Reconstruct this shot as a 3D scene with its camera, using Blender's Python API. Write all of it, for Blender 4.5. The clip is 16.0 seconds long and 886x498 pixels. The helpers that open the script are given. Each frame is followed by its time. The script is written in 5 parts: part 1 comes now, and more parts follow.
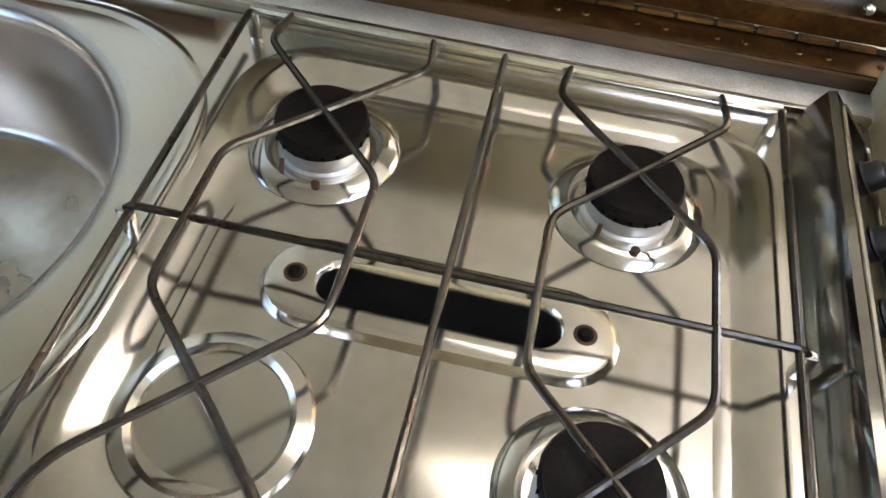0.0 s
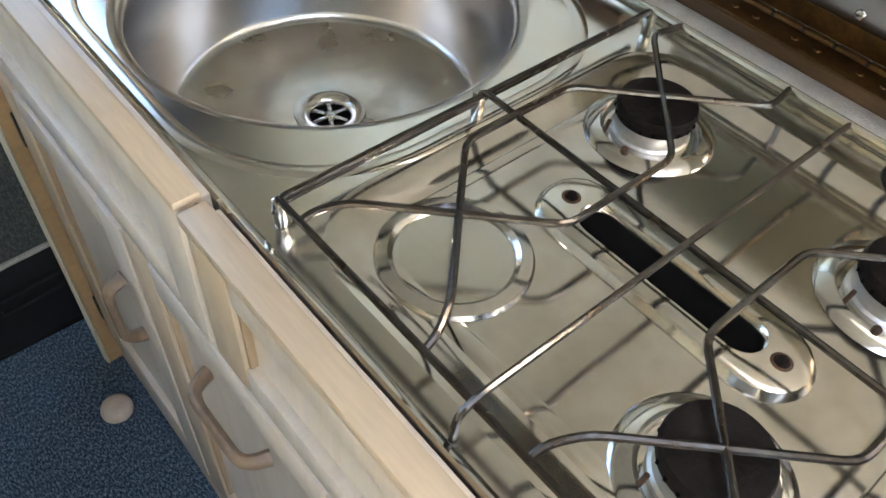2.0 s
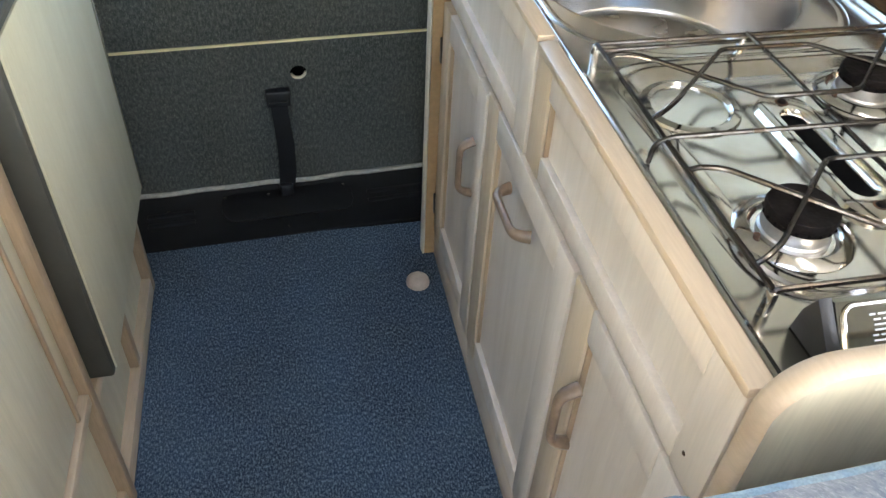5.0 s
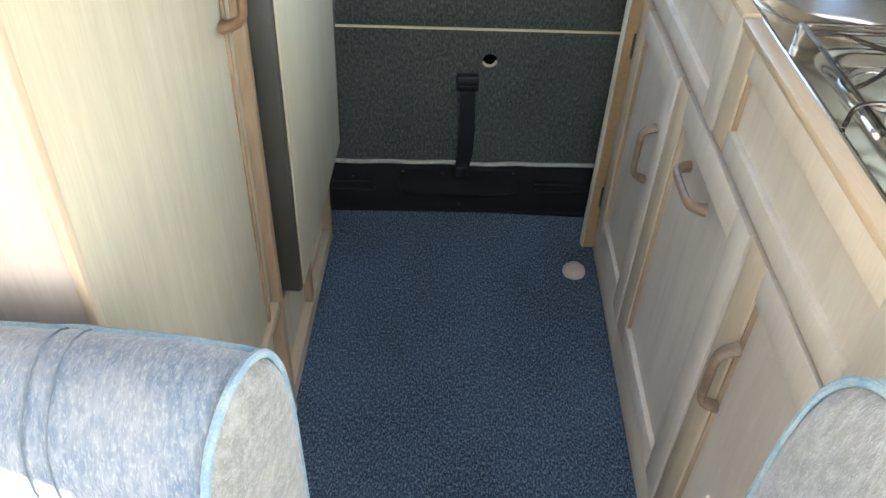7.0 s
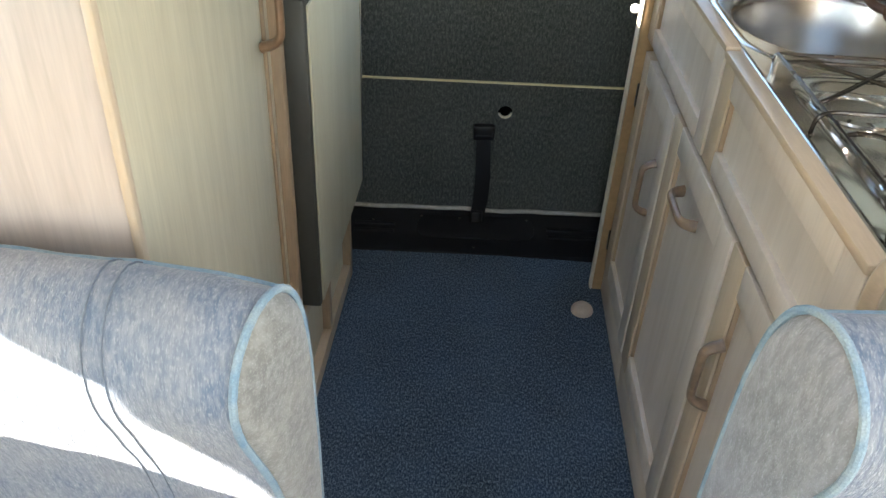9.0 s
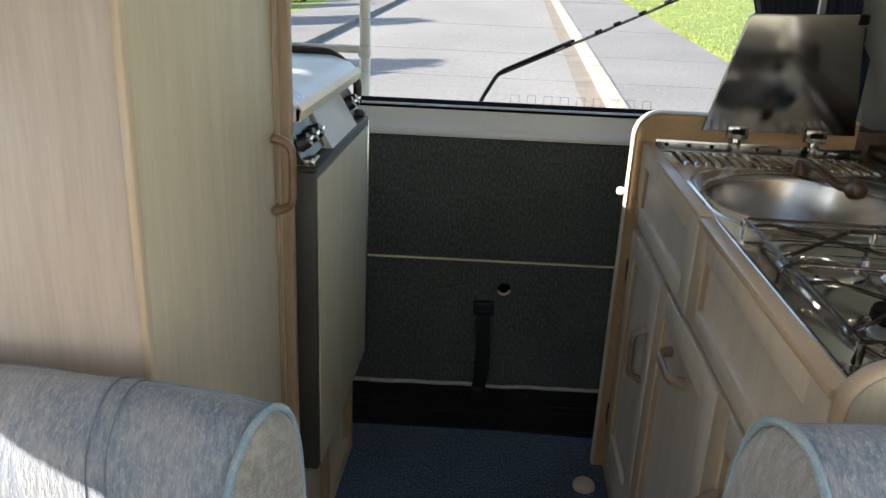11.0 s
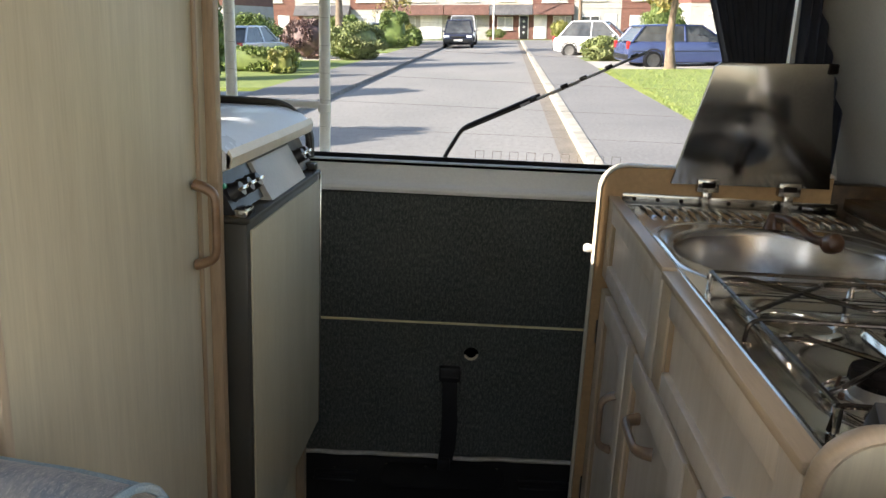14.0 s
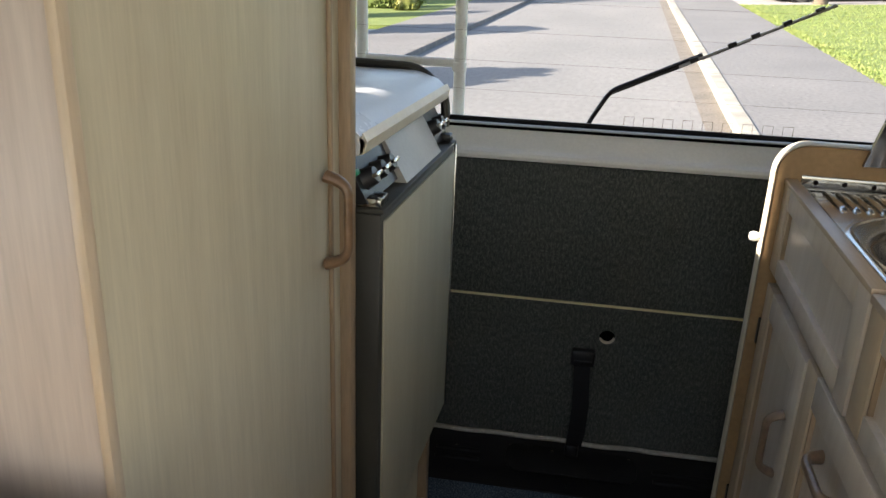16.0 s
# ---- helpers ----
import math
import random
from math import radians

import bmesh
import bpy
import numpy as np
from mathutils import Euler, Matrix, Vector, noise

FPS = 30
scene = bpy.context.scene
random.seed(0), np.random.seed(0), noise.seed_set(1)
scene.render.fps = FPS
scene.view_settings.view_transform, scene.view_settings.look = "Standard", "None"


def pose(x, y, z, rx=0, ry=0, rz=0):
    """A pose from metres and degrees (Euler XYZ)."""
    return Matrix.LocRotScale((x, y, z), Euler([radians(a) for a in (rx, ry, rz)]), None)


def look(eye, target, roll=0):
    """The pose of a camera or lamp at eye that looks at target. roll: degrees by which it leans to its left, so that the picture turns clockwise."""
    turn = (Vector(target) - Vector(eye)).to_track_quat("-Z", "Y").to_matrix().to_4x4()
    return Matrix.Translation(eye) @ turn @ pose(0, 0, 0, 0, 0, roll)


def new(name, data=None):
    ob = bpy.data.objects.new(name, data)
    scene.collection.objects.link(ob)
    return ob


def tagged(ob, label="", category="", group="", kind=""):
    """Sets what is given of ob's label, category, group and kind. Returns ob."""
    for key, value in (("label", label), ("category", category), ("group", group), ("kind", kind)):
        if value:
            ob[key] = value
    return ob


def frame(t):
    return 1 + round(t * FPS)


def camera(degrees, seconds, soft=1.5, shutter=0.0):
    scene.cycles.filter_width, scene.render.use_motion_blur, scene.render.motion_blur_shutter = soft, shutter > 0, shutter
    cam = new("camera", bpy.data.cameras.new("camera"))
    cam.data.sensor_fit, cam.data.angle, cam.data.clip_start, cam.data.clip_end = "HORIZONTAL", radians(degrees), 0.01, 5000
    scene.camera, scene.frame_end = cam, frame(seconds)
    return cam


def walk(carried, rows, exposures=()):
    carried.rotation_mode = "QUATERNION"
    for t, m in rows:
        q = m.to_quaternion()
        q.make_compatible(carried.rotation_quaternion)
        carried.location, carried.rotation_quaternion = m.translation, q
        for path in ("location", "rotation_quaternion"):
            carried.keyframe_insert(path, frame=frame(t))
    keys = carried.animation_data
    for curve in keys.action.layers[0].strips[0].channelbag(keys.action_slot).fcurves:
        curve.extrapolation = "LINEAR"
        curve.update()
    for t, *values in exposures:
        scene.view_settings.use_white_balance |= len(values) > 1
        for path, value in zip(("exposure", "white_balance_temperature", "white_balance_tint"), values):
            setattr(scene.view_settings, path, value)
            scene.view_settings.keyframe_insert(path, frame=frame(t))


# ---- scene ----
cam = camera(59.3, 16.0)
PATH = [
    (0, (-0.025, -1.18, 1.318), (1.181, -1.018, -0.269), 5.9),
    (0.5, (-0.029, -1.205, 1.316), (1.112, -0.753, -0.263), 6.0),
    (1, (-0.05, -1.221, 1.312), (1.045, -0.597, -0.241), 5.6),
    (1.5, (-0.077, -1.255, 1.312), (0.955, -0.48, -0.216), 5.6),
    (2, (-0.128, -1.297, 1.319), (0.798, -0.355, -0.182), 5.5),
    (2.5, (-0.177, -1.366, 1.352), (0.639, -0.298, -0.129), 5.1),
    (3, (-0.242, -1.437, 1.362), (0.475, -0.276, -0.101), 4.6),
    (5.5, (-0.334, -1.811, 1.363), (-0.118, -0.323, 0.044), 3.1),
    (6, (-0.36, -1.846, 1.342), (-0.284, -0.335, 0.034), 2.9),
    (6.5, (-0.39, -1.891, 1.327), (-0.37, -0.376, 0.022), 2.9),
    (7, (-0.393, -1.906, 1.323), (-0.392, -0.378, 0.033), 2.9),
    (7.5, (-0.379, -1.909, 1.304), (-0.39, -0.362, 0.036), 2.9),
    (8, (-0.378, -1.956, 1.308), (-0.407, -0.397, 0.055), 3.0),
    (10.5, (-0.345, -2.13, 1.269), (-0.456, -0.295, 0.48), 2.7),
    (11, (-0.341, -2.144, 1.267), (-0.462, -0.268, 0.587), 2.7),
    (11.5, (-0.328, -2.151, 1.258), (-0.455, -0.242, 0.675), 2.7),
    (12, (-0.31, -2.154, 1.26), (-0.44, -0.228, 0.736), 2.7),
    (12.5, (-0.29, -2.16, 1.25), (-0.415, -0.224, 0.766), 2.7),
    (13, (-0.286, -2.139, 1.229), (-0.4, -0.198, 0.759), 2.7),
    (13.5, (-0.279, -2.078, 1.216), (-0.388, -0.137, 0.746), 2.7),
    (14, (-0.273, -2.042, 1.218), (-0.379, -0.112, 0.705), 2.7),
    (14.5, (-0.282, -1.99, 1.233), (-0.385, -0.077, 0.661), 2.7),
    (15, (-0.308, -1.937, 1.244), (-0.417, -0.038, 0.626), 2.8),
    (15.5, (-0.322, -1.902, 1.255), (-0.52, -0.02, 0.608), 2.6),
    (16, (-0.343, -1.884, 1.258), (-0.729, -0.041, 0.584), 2.3),
]
EXPOSURES = [(0, 3.4, 6600, 12), (1, 3.58, 6600, 12), (2, 3.5, 6550, 12), (3.2, 3.55, 6500, 12), (5.5, 3.55, 6450, 12), (7, 3.5, 6350, 11), (8, 3.28, 6350, 11), (9.2, 2.75, 6500, 11), (10.5, 1.92, 6600, 12), (11.5, 1.58, 6700, 13), (12.5, 1.48, 6800, 14), (16, 1.68, 6950, 16)]
walk(cam, [(t, look(eye, target, roll)) for t, eye, target, roll in PATH], EXPOSURES)

# ---------------------------------------------------------------- light
SUN_FROM = Vector((-0.78, -0.39, 0.36)).normalized()
world = bpy.data.worlds.new("sky")
scene.world = world
world.use_nodes = True
wn = world.node_tree.nodes
wl = world.node_tree.links
sky = wn.new("ShaderNodeTexSky")
sky.sky_type = 'NISHITA'
sky.sun_disc = False
sky.sun_elevation = math.asin(SUN_FROM.z)
sky.sun_rotation = math.atan2(SUN_FROM.x, SUN_FROM.y)
wl.new(sky.outputs[0], wn["Background"].inputs[0])
wn["Background"].inputs[1].default_value = 0.15
sun = new("sun", bpy.data.lights.new("sun", 'SUN'))
sun.data.energy, sun.data.angle, sun.data.color = 5.4, radians(0.55), (1.0, 0.95, 0.86)
sun.matrix_world = look(SUN_FROM * 20, (0, 0, 0))


# ---------------------------------------------------------------- materials
def socket(node, name, value):
    node.inputs[name].default_value = value


def surface(name, col, rough=0.5, metal=0.0, col2=None, scale=6.0, stretch=(1, 1, 1), fine=150.0, grain=0.25,
            bump=0.15, bump_scale=200.0, rough_var=0.1, spec=0.5, bump_stretch=None, sheen=0.0, contrast=(0.3, 0.7), dirt=0.0, per_object=0.0):
    """A procedural surface: broad patches, fine grain, fine relief."""
    m = bpy.data.materials.new(name)
    m.use_nodes = True
    n, l = m.node_tree.nodes, m.node_tree.links
    b = n["Principled BSDF"]
    tc = n.new("ShaderNodeTexCoord")
    mp = n.new("ShaderNodeMapping")
    socket(mp, "Scale", stretch)
    l.new(tc.outputs["Object"], mp.inputs[0])
    big = n.new("ShaderNodeTexNoise")
    socket(big, "Scale", scale), socket(big, "Detail", 4.0)
    l.new(mp.outputs[0], big.inputs["Vector"])
    small = n.new("ShaderNodeTexNoise")
    socket(small, "Scale", fine), socket(small, "Detail", 3.0)
    l.new(mp.outputs[0], small.inputs["Vector"])
    c2 = col2 or tuple(c * 0.75 for c in col)
    ramp = n.new("ShaderNodeMapRange")
    socket(ramp, "From Min", contrast[0]), socket(ramp, "From Max", contrast[1])
    l.new(big.outputs[0], ramp.inputs[0])
    mix = n.new("ShaderNodeMix")
    mix.data_type = 'RGBA'
    mix.inputs[6].default_value, mix.inputs[7].default_value = (*col, 1), (*c2, 1)
    l.new(ramp.outputs[0], mix.inputs[0])
    gr = n.new("ShaderNodeMapRange")
    socket(gr, "From Min", 0.25), socket(gr, "From Max", 0.75), socket(gr, "To Min", 1 - grain), socket(gr, "To Max", 1 + grain)
    l.new(small.outputs[0], gr.inputs[0])
    mul = n.new("ShaderNodeVectorMath")
    mul.operation = 'SCALE'
    l.new(mix.outputs[2], mul.inputs[0])
    l.new(gr.outputs[0], mul.inputs["Scale"])
    last = mul.outputs[0]
    if per_object:
        oi = n.new("ShaderNodeObjectInfo")
        pr = n.new("ShaderNodeMapRange")
        socket(pr, "To Min", 1 - per_object), socket(pr, "To Max", 1 + per_object)
        l.new(oi.outputs["Random"], pr.inputs[0])
        mo = n.new("ShaderNodeVectorMath")
        mo.operation = 'SCALE'
        l.new(last, mo.inputs[0])
        l.new(pr.outputs[0], mo.inputs["Scale"])
        last = mo.outputs[0]
    l.new(last, b.inputs["Base Color"])
    rr = n.new("ShaderNodeMapRange")
    socket(rr, "To Min", max(0.02, rough - rough_var)), socket(rr, "To Max", min(1.0, rough + rough_var))
    l.new(big.outputs[0], rr.inputs[0])
    l.new(rr.outputs[0], b.inputs["Roughness"])
    socket(b, "Metallic", metal)
    socket(b, "Specular IOR Level", spec)
    if sheen:
        socket(b, "Sheen Weight", sheen)
    if bump:
        mb = n.new("ShaderNodeMapping")
        socket(mb, "Scale", bump_stretch or stretch)
        l.new(tc.outputs["Object"], mb.inputs[0])
        bn = n.new("ShaderNodeTexNoise")
        socket(bn, "Scale", bump_scale), socket(bn, "Detail", 2.0)
        l.new(mb.outputs[0], bn.inputs["Vector"])
        bp = n.new("ShaderNodeBump")
        socket(bp, "Strength", bump), socket(bp, "Distance", 0.002)
        l.new(bn.outputs[0], bp.inputs["Height"])
        l.new(bp.outputs[0], b.inputs["Normal"])
    return m


def glass_mat(name, tint=(1, 1, 1), rough=0.0):
    m = bpy.data.materials.new(name)
    m.use_nodes = True
    b = m.node_tree.nodes["Principled BSDF"]
    socket(b, "Base Color", (*tint, 1)), socket(b, "Roughness", rough), socket(b, "Transmission Weight", 1.0), socket(b, "IOR", 1.02)
    return m


LAMINATE = surface("limed_laminate", (0.54, 0.485, 0.355), 0.42, col2=(0.485, 0.43, 0.31), scale=3.0, stretch=(14, 14, 1), fine=22, grain=0.07, bump=0.04, bump_scale=60)
LAMINATE_Y = surface("limed_laminate_galley", (0.615, 0.54, 0.455), 0.36, col2=(0.555, 0.475, 0.39), scale=3.0, stretch=(12, 12, 1), fine=24, grain=0.06, bump=0.04, bump_scale=60)
LAMINATE_H = surface("limed_laminate_cross", (0.64, 0.55, 0.44), 0.38, col2=(0.59, 0.495, 0.39), scale=3.0, stretch=(12, 1, 12), fine=24, grain=0.06, bump=0.04, bump_scale=60)
OAK = surface("pale_oak_edge", (0.49, 0.385, 0.275), 0.38, col2=(0.44, 0.34, 0.235), scale=3.0, stretch=(10, 1, 10), fine=30, grain=0.07, bump=0.04, bump_scale=60)
OAK_V = surface("pale_oak_upright", (0.40, 0.29, 0.185), 0.42, col2=(0.30, 0.21, 0.13), scale=3.0, stretch=(12, 12, 1), fine=30, grain=0.14, bump=0.06, bump_scale=60)
HANDLE = surface("limed_oak_handle", (0.27, 0.185, 0.122), 0.34, col2=(0.16, 0.105, 0.068), scale=30, fine=90, grain=0.2, bump=0.1)
HANDLE_DARK = surface("brown_oak_handle", (0.24, 0.145, 0.08), 0.32, col2=(0.15, 0.085, 0.045), scale=30, fine=90, grain=0.2, bump=0.1)
HONEY = surface("honey_board", (0.42, 0.27, 0.13), 0.5, col2=(0.34, 0.21, 0.10), scale=8, fine=80, grain=0.12)
CREAM = surface("cream_edging", (0.74, 0.67, 0.54), 0.35, col2=(0.68, 0.60, 0.46), scale=10, fine=60, grain=0.06)
DARKWOOD = surface("dark_stained_wood", (0.075, 0.040, 0.015), 0.32, col2=(0.028, 0.015, 0.007), scale=4, stretch=(10, 1, 10), fine=30, grain=0.3, spec=0.3)
STEEL = surface("stainless_sheet", (0.66, 0.64, 0.60), 0.19, 1.0, col2=(0.58, 0.55, 0.50), scale=5, fine=260, grain=0.03, bump=0.02, bump_scale=30, rough_var=0.09)
HOB_STEEL = surface("polished_hob_sheet", (0.64, 0.612, 0.575), 0.125, 1.0, col2=(0.42, 0.38, 0.325), scale=9, fine=60, grain=0.07, bump=0.015, bump_scale=18, rough_var=0.07, contrast=(0.45, 0.8))
STEEL_BOWL = surface("brushed_bowl_steel", (0.62, 0.615, 0.615), 0.24, 1.0, col2=(0.50, 0.49, 0.48), scale=9, fine=300, grain=0.04, bump=0.03, bump_scale=400, rough_var=0.06)
# Patchy beige reflections are put into the colour of this steel.
BOWL_FLOOR = surface("blotchy_bowl_floor", (0.74, 0.70, 0.63), 0.24, 1.0, col2=(0.50, 0.45, 0.37), scale=16, fine=90, grain=0.10, bump=0.05, bump_scale=22, rough_var=0.12, contrast=(0.4, 0.7))
STEEL_POL = surface("polished_steel", (0.62, 0.61, 0.59), 0.13, 1.0, col2=(0.52, 0.50, 0.47), scale=14, fine=200, grain=0.04, bump=0.02, bump_scale=25, rough_var=0.07)
ALU_TEXT = surface("stucco_aluminium", (0.80, 0.80, 0.79), 0.42, 0.85, scale=30, fine=300, grain=0.1, bump=0.7, bump_scale=420, rough_var=0.08)
ALU = surface("cast_aluminium", (0.72, 0.71, 0.69), 0.42, 1.0, scale=30, fine=200, grain=0.08, bump=0.1)
WIRE = surface("chromed_wire_worn", (0.085, 0.082, 0.078), 0.24, 0.9, col2=(0.05, 0.036, 0.026), scale=40, fine=200, grain=0.3, bump=0.1, rough_var=0.12)
RUSTY = surface("rusty_steel", (0.10, 0.048, 0.022), 0.7, 0.3, col2=(0.04, 0.022, 0.014), scale=90, fine=300, grain=0.4)
IRON = surface("enamelled_iron", (0.010, 0.0065, 0.0055), 0.72, 0.0, col2=(0.005, 0.004, 0.0035), scale=60, fine=300, grain=0.4, bump=0.4, spec=0.12)
BLACK = surface("black_plastic", (0.012, 0.012, 0.013), 0.38, scale=20, grain=0.15, bump=0.06)
RUBBER = surface("black_rubber", (0.007, 0.007, 0.008), 0.5, col2=(0.011, 0.011, 0.012), scale=12, fine=200, grain=0.2, bump=0.15, spec=0.3)
# Flat black that stands in for the shade inside holes and gaps.
HOLE_BLACK = surface("flat_hole_black", (0.004, 0.004, 0.004), 0.9, scale=20, bump=0, spec=0.05)
WHITE_PAINT = surface("white_body_paint", (0.74, 0.73, 0.68), 0.25, col2=(0.68, 0.67, 0.61), scale=3, grain=0.03, bump=0)
CREAM_METAL = surface("cream_painted_steel", (0.86, 0.85, 0.80), 0.16, col2=(0.82, 0.80, 0.73), scale=4, grain=0.04, bump=0.02)
PLASTIC_W = surface("white_fridge_top", (0.70, 0.72, 0.74), 0.3, col2=(0.66, 0.67, 0.68), scale=6, grain=0.03, bump=0.03)
FRIDGE_FACE = surface("beige_fridge_panel", (0.46, 0.42, 0.295), 0.4, col2=(0.42, 0.38, 0.265), scale=3, stretch=(8, 8, 1), fine=60, grain=0.06, bump=0.05)
FRIDGE_EDGE = surface("olive_fridge_edge", (0.052, 0.049, 0.038), 0.55, scale=6, grain=0.05, bump=0.03)
CHROME = surface("chrome_trim", (0.62, 0.60, 0.56), 0.15, 1.0, scale=20, grain=0.05, bump=0)
WALL_GREY = surface("satin_grey_lining", (0.54, 0.53, 0.505), 0.36, 0.4, col2=(0.48, 0.47, 0.44), scale=4, grain=0.05, bump=0.05, bump_scale=7, rough_var=0.07)
BRASS = surface("tarnished_brass", (0.12, 0.062, 0.020), 0.34, 0.85, col2=(0.05, 0.025, 0.009), scale=45, fine=200, grain=0.25, bump=0.1)
LID_STEEL = surface("raised_lid_steel", (0.33, 0.32, 0.30), 0.14, 1.0, col2=(0.25, 0.24, 0.22), scale=9, fine=120, grain=0.06, bump=0.02, bump_scale=20, rough_var=0.08)
LINING = surface("pale_wall_lining", (0.60, 0.57, 0.50), 0.6, scale=3, grain=0.06)
HEADLINER = surface("headliner_cloth", (0.55, 0.53, 0.48), 0.9, scale=10, fine=300, grain=0.15)
SKIRT = surface("white_felt_edge", (0.55, 0.52, 0.46), 0.9, scale=60, fine=400, grain=0.3, bump=0.8)
TAP_BROWN = surface("brown_tap_plastic", (0.10, 0.045, 0.022), 0.3, col2=(0.07, 0.032, 0.015), scale=30, grain=0.1, bump=0.03)
KNOB_BEIGE = surface("beige_floor_button", (0.55, 0.44, 0.35), 0.5, scale=30, grain=0.06, bump=0.05)
CURTAIN = surface("navy_curtain_cloth", (0.012, 0.020, 0.045), 0.85, col2=(0.008, 0.013, 0.03), scale=20, fine=500, grain=0.3, bump=0.4, bump_scale=700, sheen=0.2)
PIPING = surface("light_blue_piping", (0.18, 0.28, 0.36), 0.85, col2=(0.30, 0.365, 0.385), scale=40, fine=500, grain=0.2, bump=0.6, bump_scale=600)
GLASS = glass_mat("window_glass", (0.985, 0.995, 0.99))


def cloth(name, col, col2, speck, scale=900.0, stretch=(1, 1, 1), bump=0.8, patches=9.0, rough=0.95, sheen=0.15, dist=0.004, coarse=0.22, lo=0.40, hi=0.68):
    """Pile or felt: fine two-tone specks over broad wear."""
    m = bpy.data.materials.new(name)
    m.use_nodes = True
    n, l = m.node_tree.nodes, m.node_tree.links
    b = n["Principled BSDF"]
    tc = n.new("ShaderNodeTexCoord")
    mp = n.new("ShaderNodeMapping")
    socket(mp, "Scale", stretch)
    l.new(tc.outputs["Object"], mp.inputs[0])
    f = n.new("ShaderNodeTexNoise")
    socket(f, "Scale", scale), socket(f, "Detail", 2.0)
    l.new(mp.outputs[0], f.inputs["Vector"])
    g = n.new("ShaderNodeTexNoise")
    socket(g, "Scale", scale * coarse), socket(g, "Detail", 3.0), socket(g, "Roughness", 0.62)
    l.new(mp.outputs[0], g.inputs["Vector"])
    p = n.new("ShaderNodeTexNoise")
    socket(p, "Scale", patches), socket(p, "Detail", 3.0)
    l.new(tc.outputs["Object"], p.inputs["Vector"])
    r1 = n.new("ShaderNodeMapRange")
    socket(r1, "From Min", 0.35), socket(r1, "From Max", 0.65)
    l.new(p.outputs[0], r1.inputs[0])
    m1 = n.new("ShaderNodeMix")
    m1.data_type = 'RGBA'
    m1.inputs[6].default_value, m1.inputs[7].default_value = (*col, 1), (*col2, 1)
    l.new(r1.outputs[0], m1.inputs[0])
    r2 = n.new("ShaderNodeMapRange")
    socket(r2, "From Min", 0.54), socket(r2, "From Max", 0.74)
    l.new(f.outputs[0], r2.inputs[0])
    r3 = n.new("ShaderNodeMapRange")
    socket(r3, "From Min", lo), socket(r3, "From Max", hi)
    l.new(g.outputs[0], r3.inputs[0])
    ad = n.new("ShaderNodeMath")
    ad.operation = 'MULTIPLY_ADD'
    ad.inputs[1].default_value = 0.55
    l.new(r3.outputs[0], ad.inputs[0])
    hf = n.new("ShaderNodeMath")
    hf.operation = 'MULTIPLY'
    hf.inputs[1].default_value = 0.6
    l.new(r2.outputs[0], hf.inputs[0])
    l.new(hf.outputs[0], ad.inputs[2])
    m2 = n.new("ShaderNodeMix")
    m2.data_type = 'RGBA'
    m2.inputs[7].default_value = (*speck, 1)
    l.new(ad.outputs[0], m2.inputs[0])
    l.new(m1.outputs[2], m2.inputs[6])
    l.new(m2.outputs[2], b.inputs["Base Color"])
    socket(b, "Roughness", rough), socket(b, "Sheen Weight", sheen), socket(b, "Specular IOR Level", 0.2)
    bp = n.new("ShaderNodeBump")
    socket(bp, "Strength", bump), socket(bp, "Distance", dist)
    l.new(ad.outputs[0], bp.inputs["Height"])
    l.new(bp.outputs[0], b.inputs["Normal"])
    return m


CARPET = cloth("blue_carpet_pile", (0.006, 0.017, 0.038), (0.019, 0.042, 0.078), (0.29, 0.37, 0.44), scale=520, stretch=(1.3, 0.62, 1), patches=4, bump=0.35, dist=0.003, coarse=0.42, lo=0.46, hi=0.70)
SIDE = surface("limed_laminate_side", (0.52, 0.445, 0.38), 0.42, col2=(0.46, 0.385, 0.325), scale=3.0, stretch=(12, 12, 0.8), fine=20, grain=0.08, bump=0.04, bump_scale=60)
STILE = surface("limed_oak_stile", (0.55, 0.44, 0.315), 0.4, col2=(0.47, 0.365, 0.25), scale=3.0, stretch=(12, 12, 1), fine=24, grain=0.07, bump=0.04, bump_scale=60)
DOOR_FELT = cloth("grey_green_door_felt", (0.062, 0.068, 0.063), (0.045, 0.052, 0.049), (0.22, 0.228, 0.20), scale=400, stretch=(1, 1, 0.45), bump=0.5, coarse=0.42, sheen=0.15, patches=5, lo=0.42, hi=0.76)
VELOUR = cloth("grey_blue_velour", (0.125, 0.16, 0.215), (0.225, 0.235, 0.255), (0.37, 0.375, 0.385), scale=380, stretch=(1.7, 0.6, 0.42), bump=0.5, patches=13, sheen=0.3, dist=0.003, coarse=0.34, lo=0.38, hi=0.72)
VELOUR_PALE = cloth("pale_grey_velour", (0.225, 0.23, 0.245), (0.155, 0.16, 0.155), (0.33, 0.335, 0.35), scale=420, stretch=(1, 1.6, 0.5), bump=0.4, patches=9, sheen=0.35)
VELOUR_SIDE = cloth("beige_grey_velour", (0.245, 0.235, 0.205), (0.18, 0.175, 0.16), (0.36, 0.35, 0.315), scale=420, bump=0.3, patches=16, sheen=0.3)


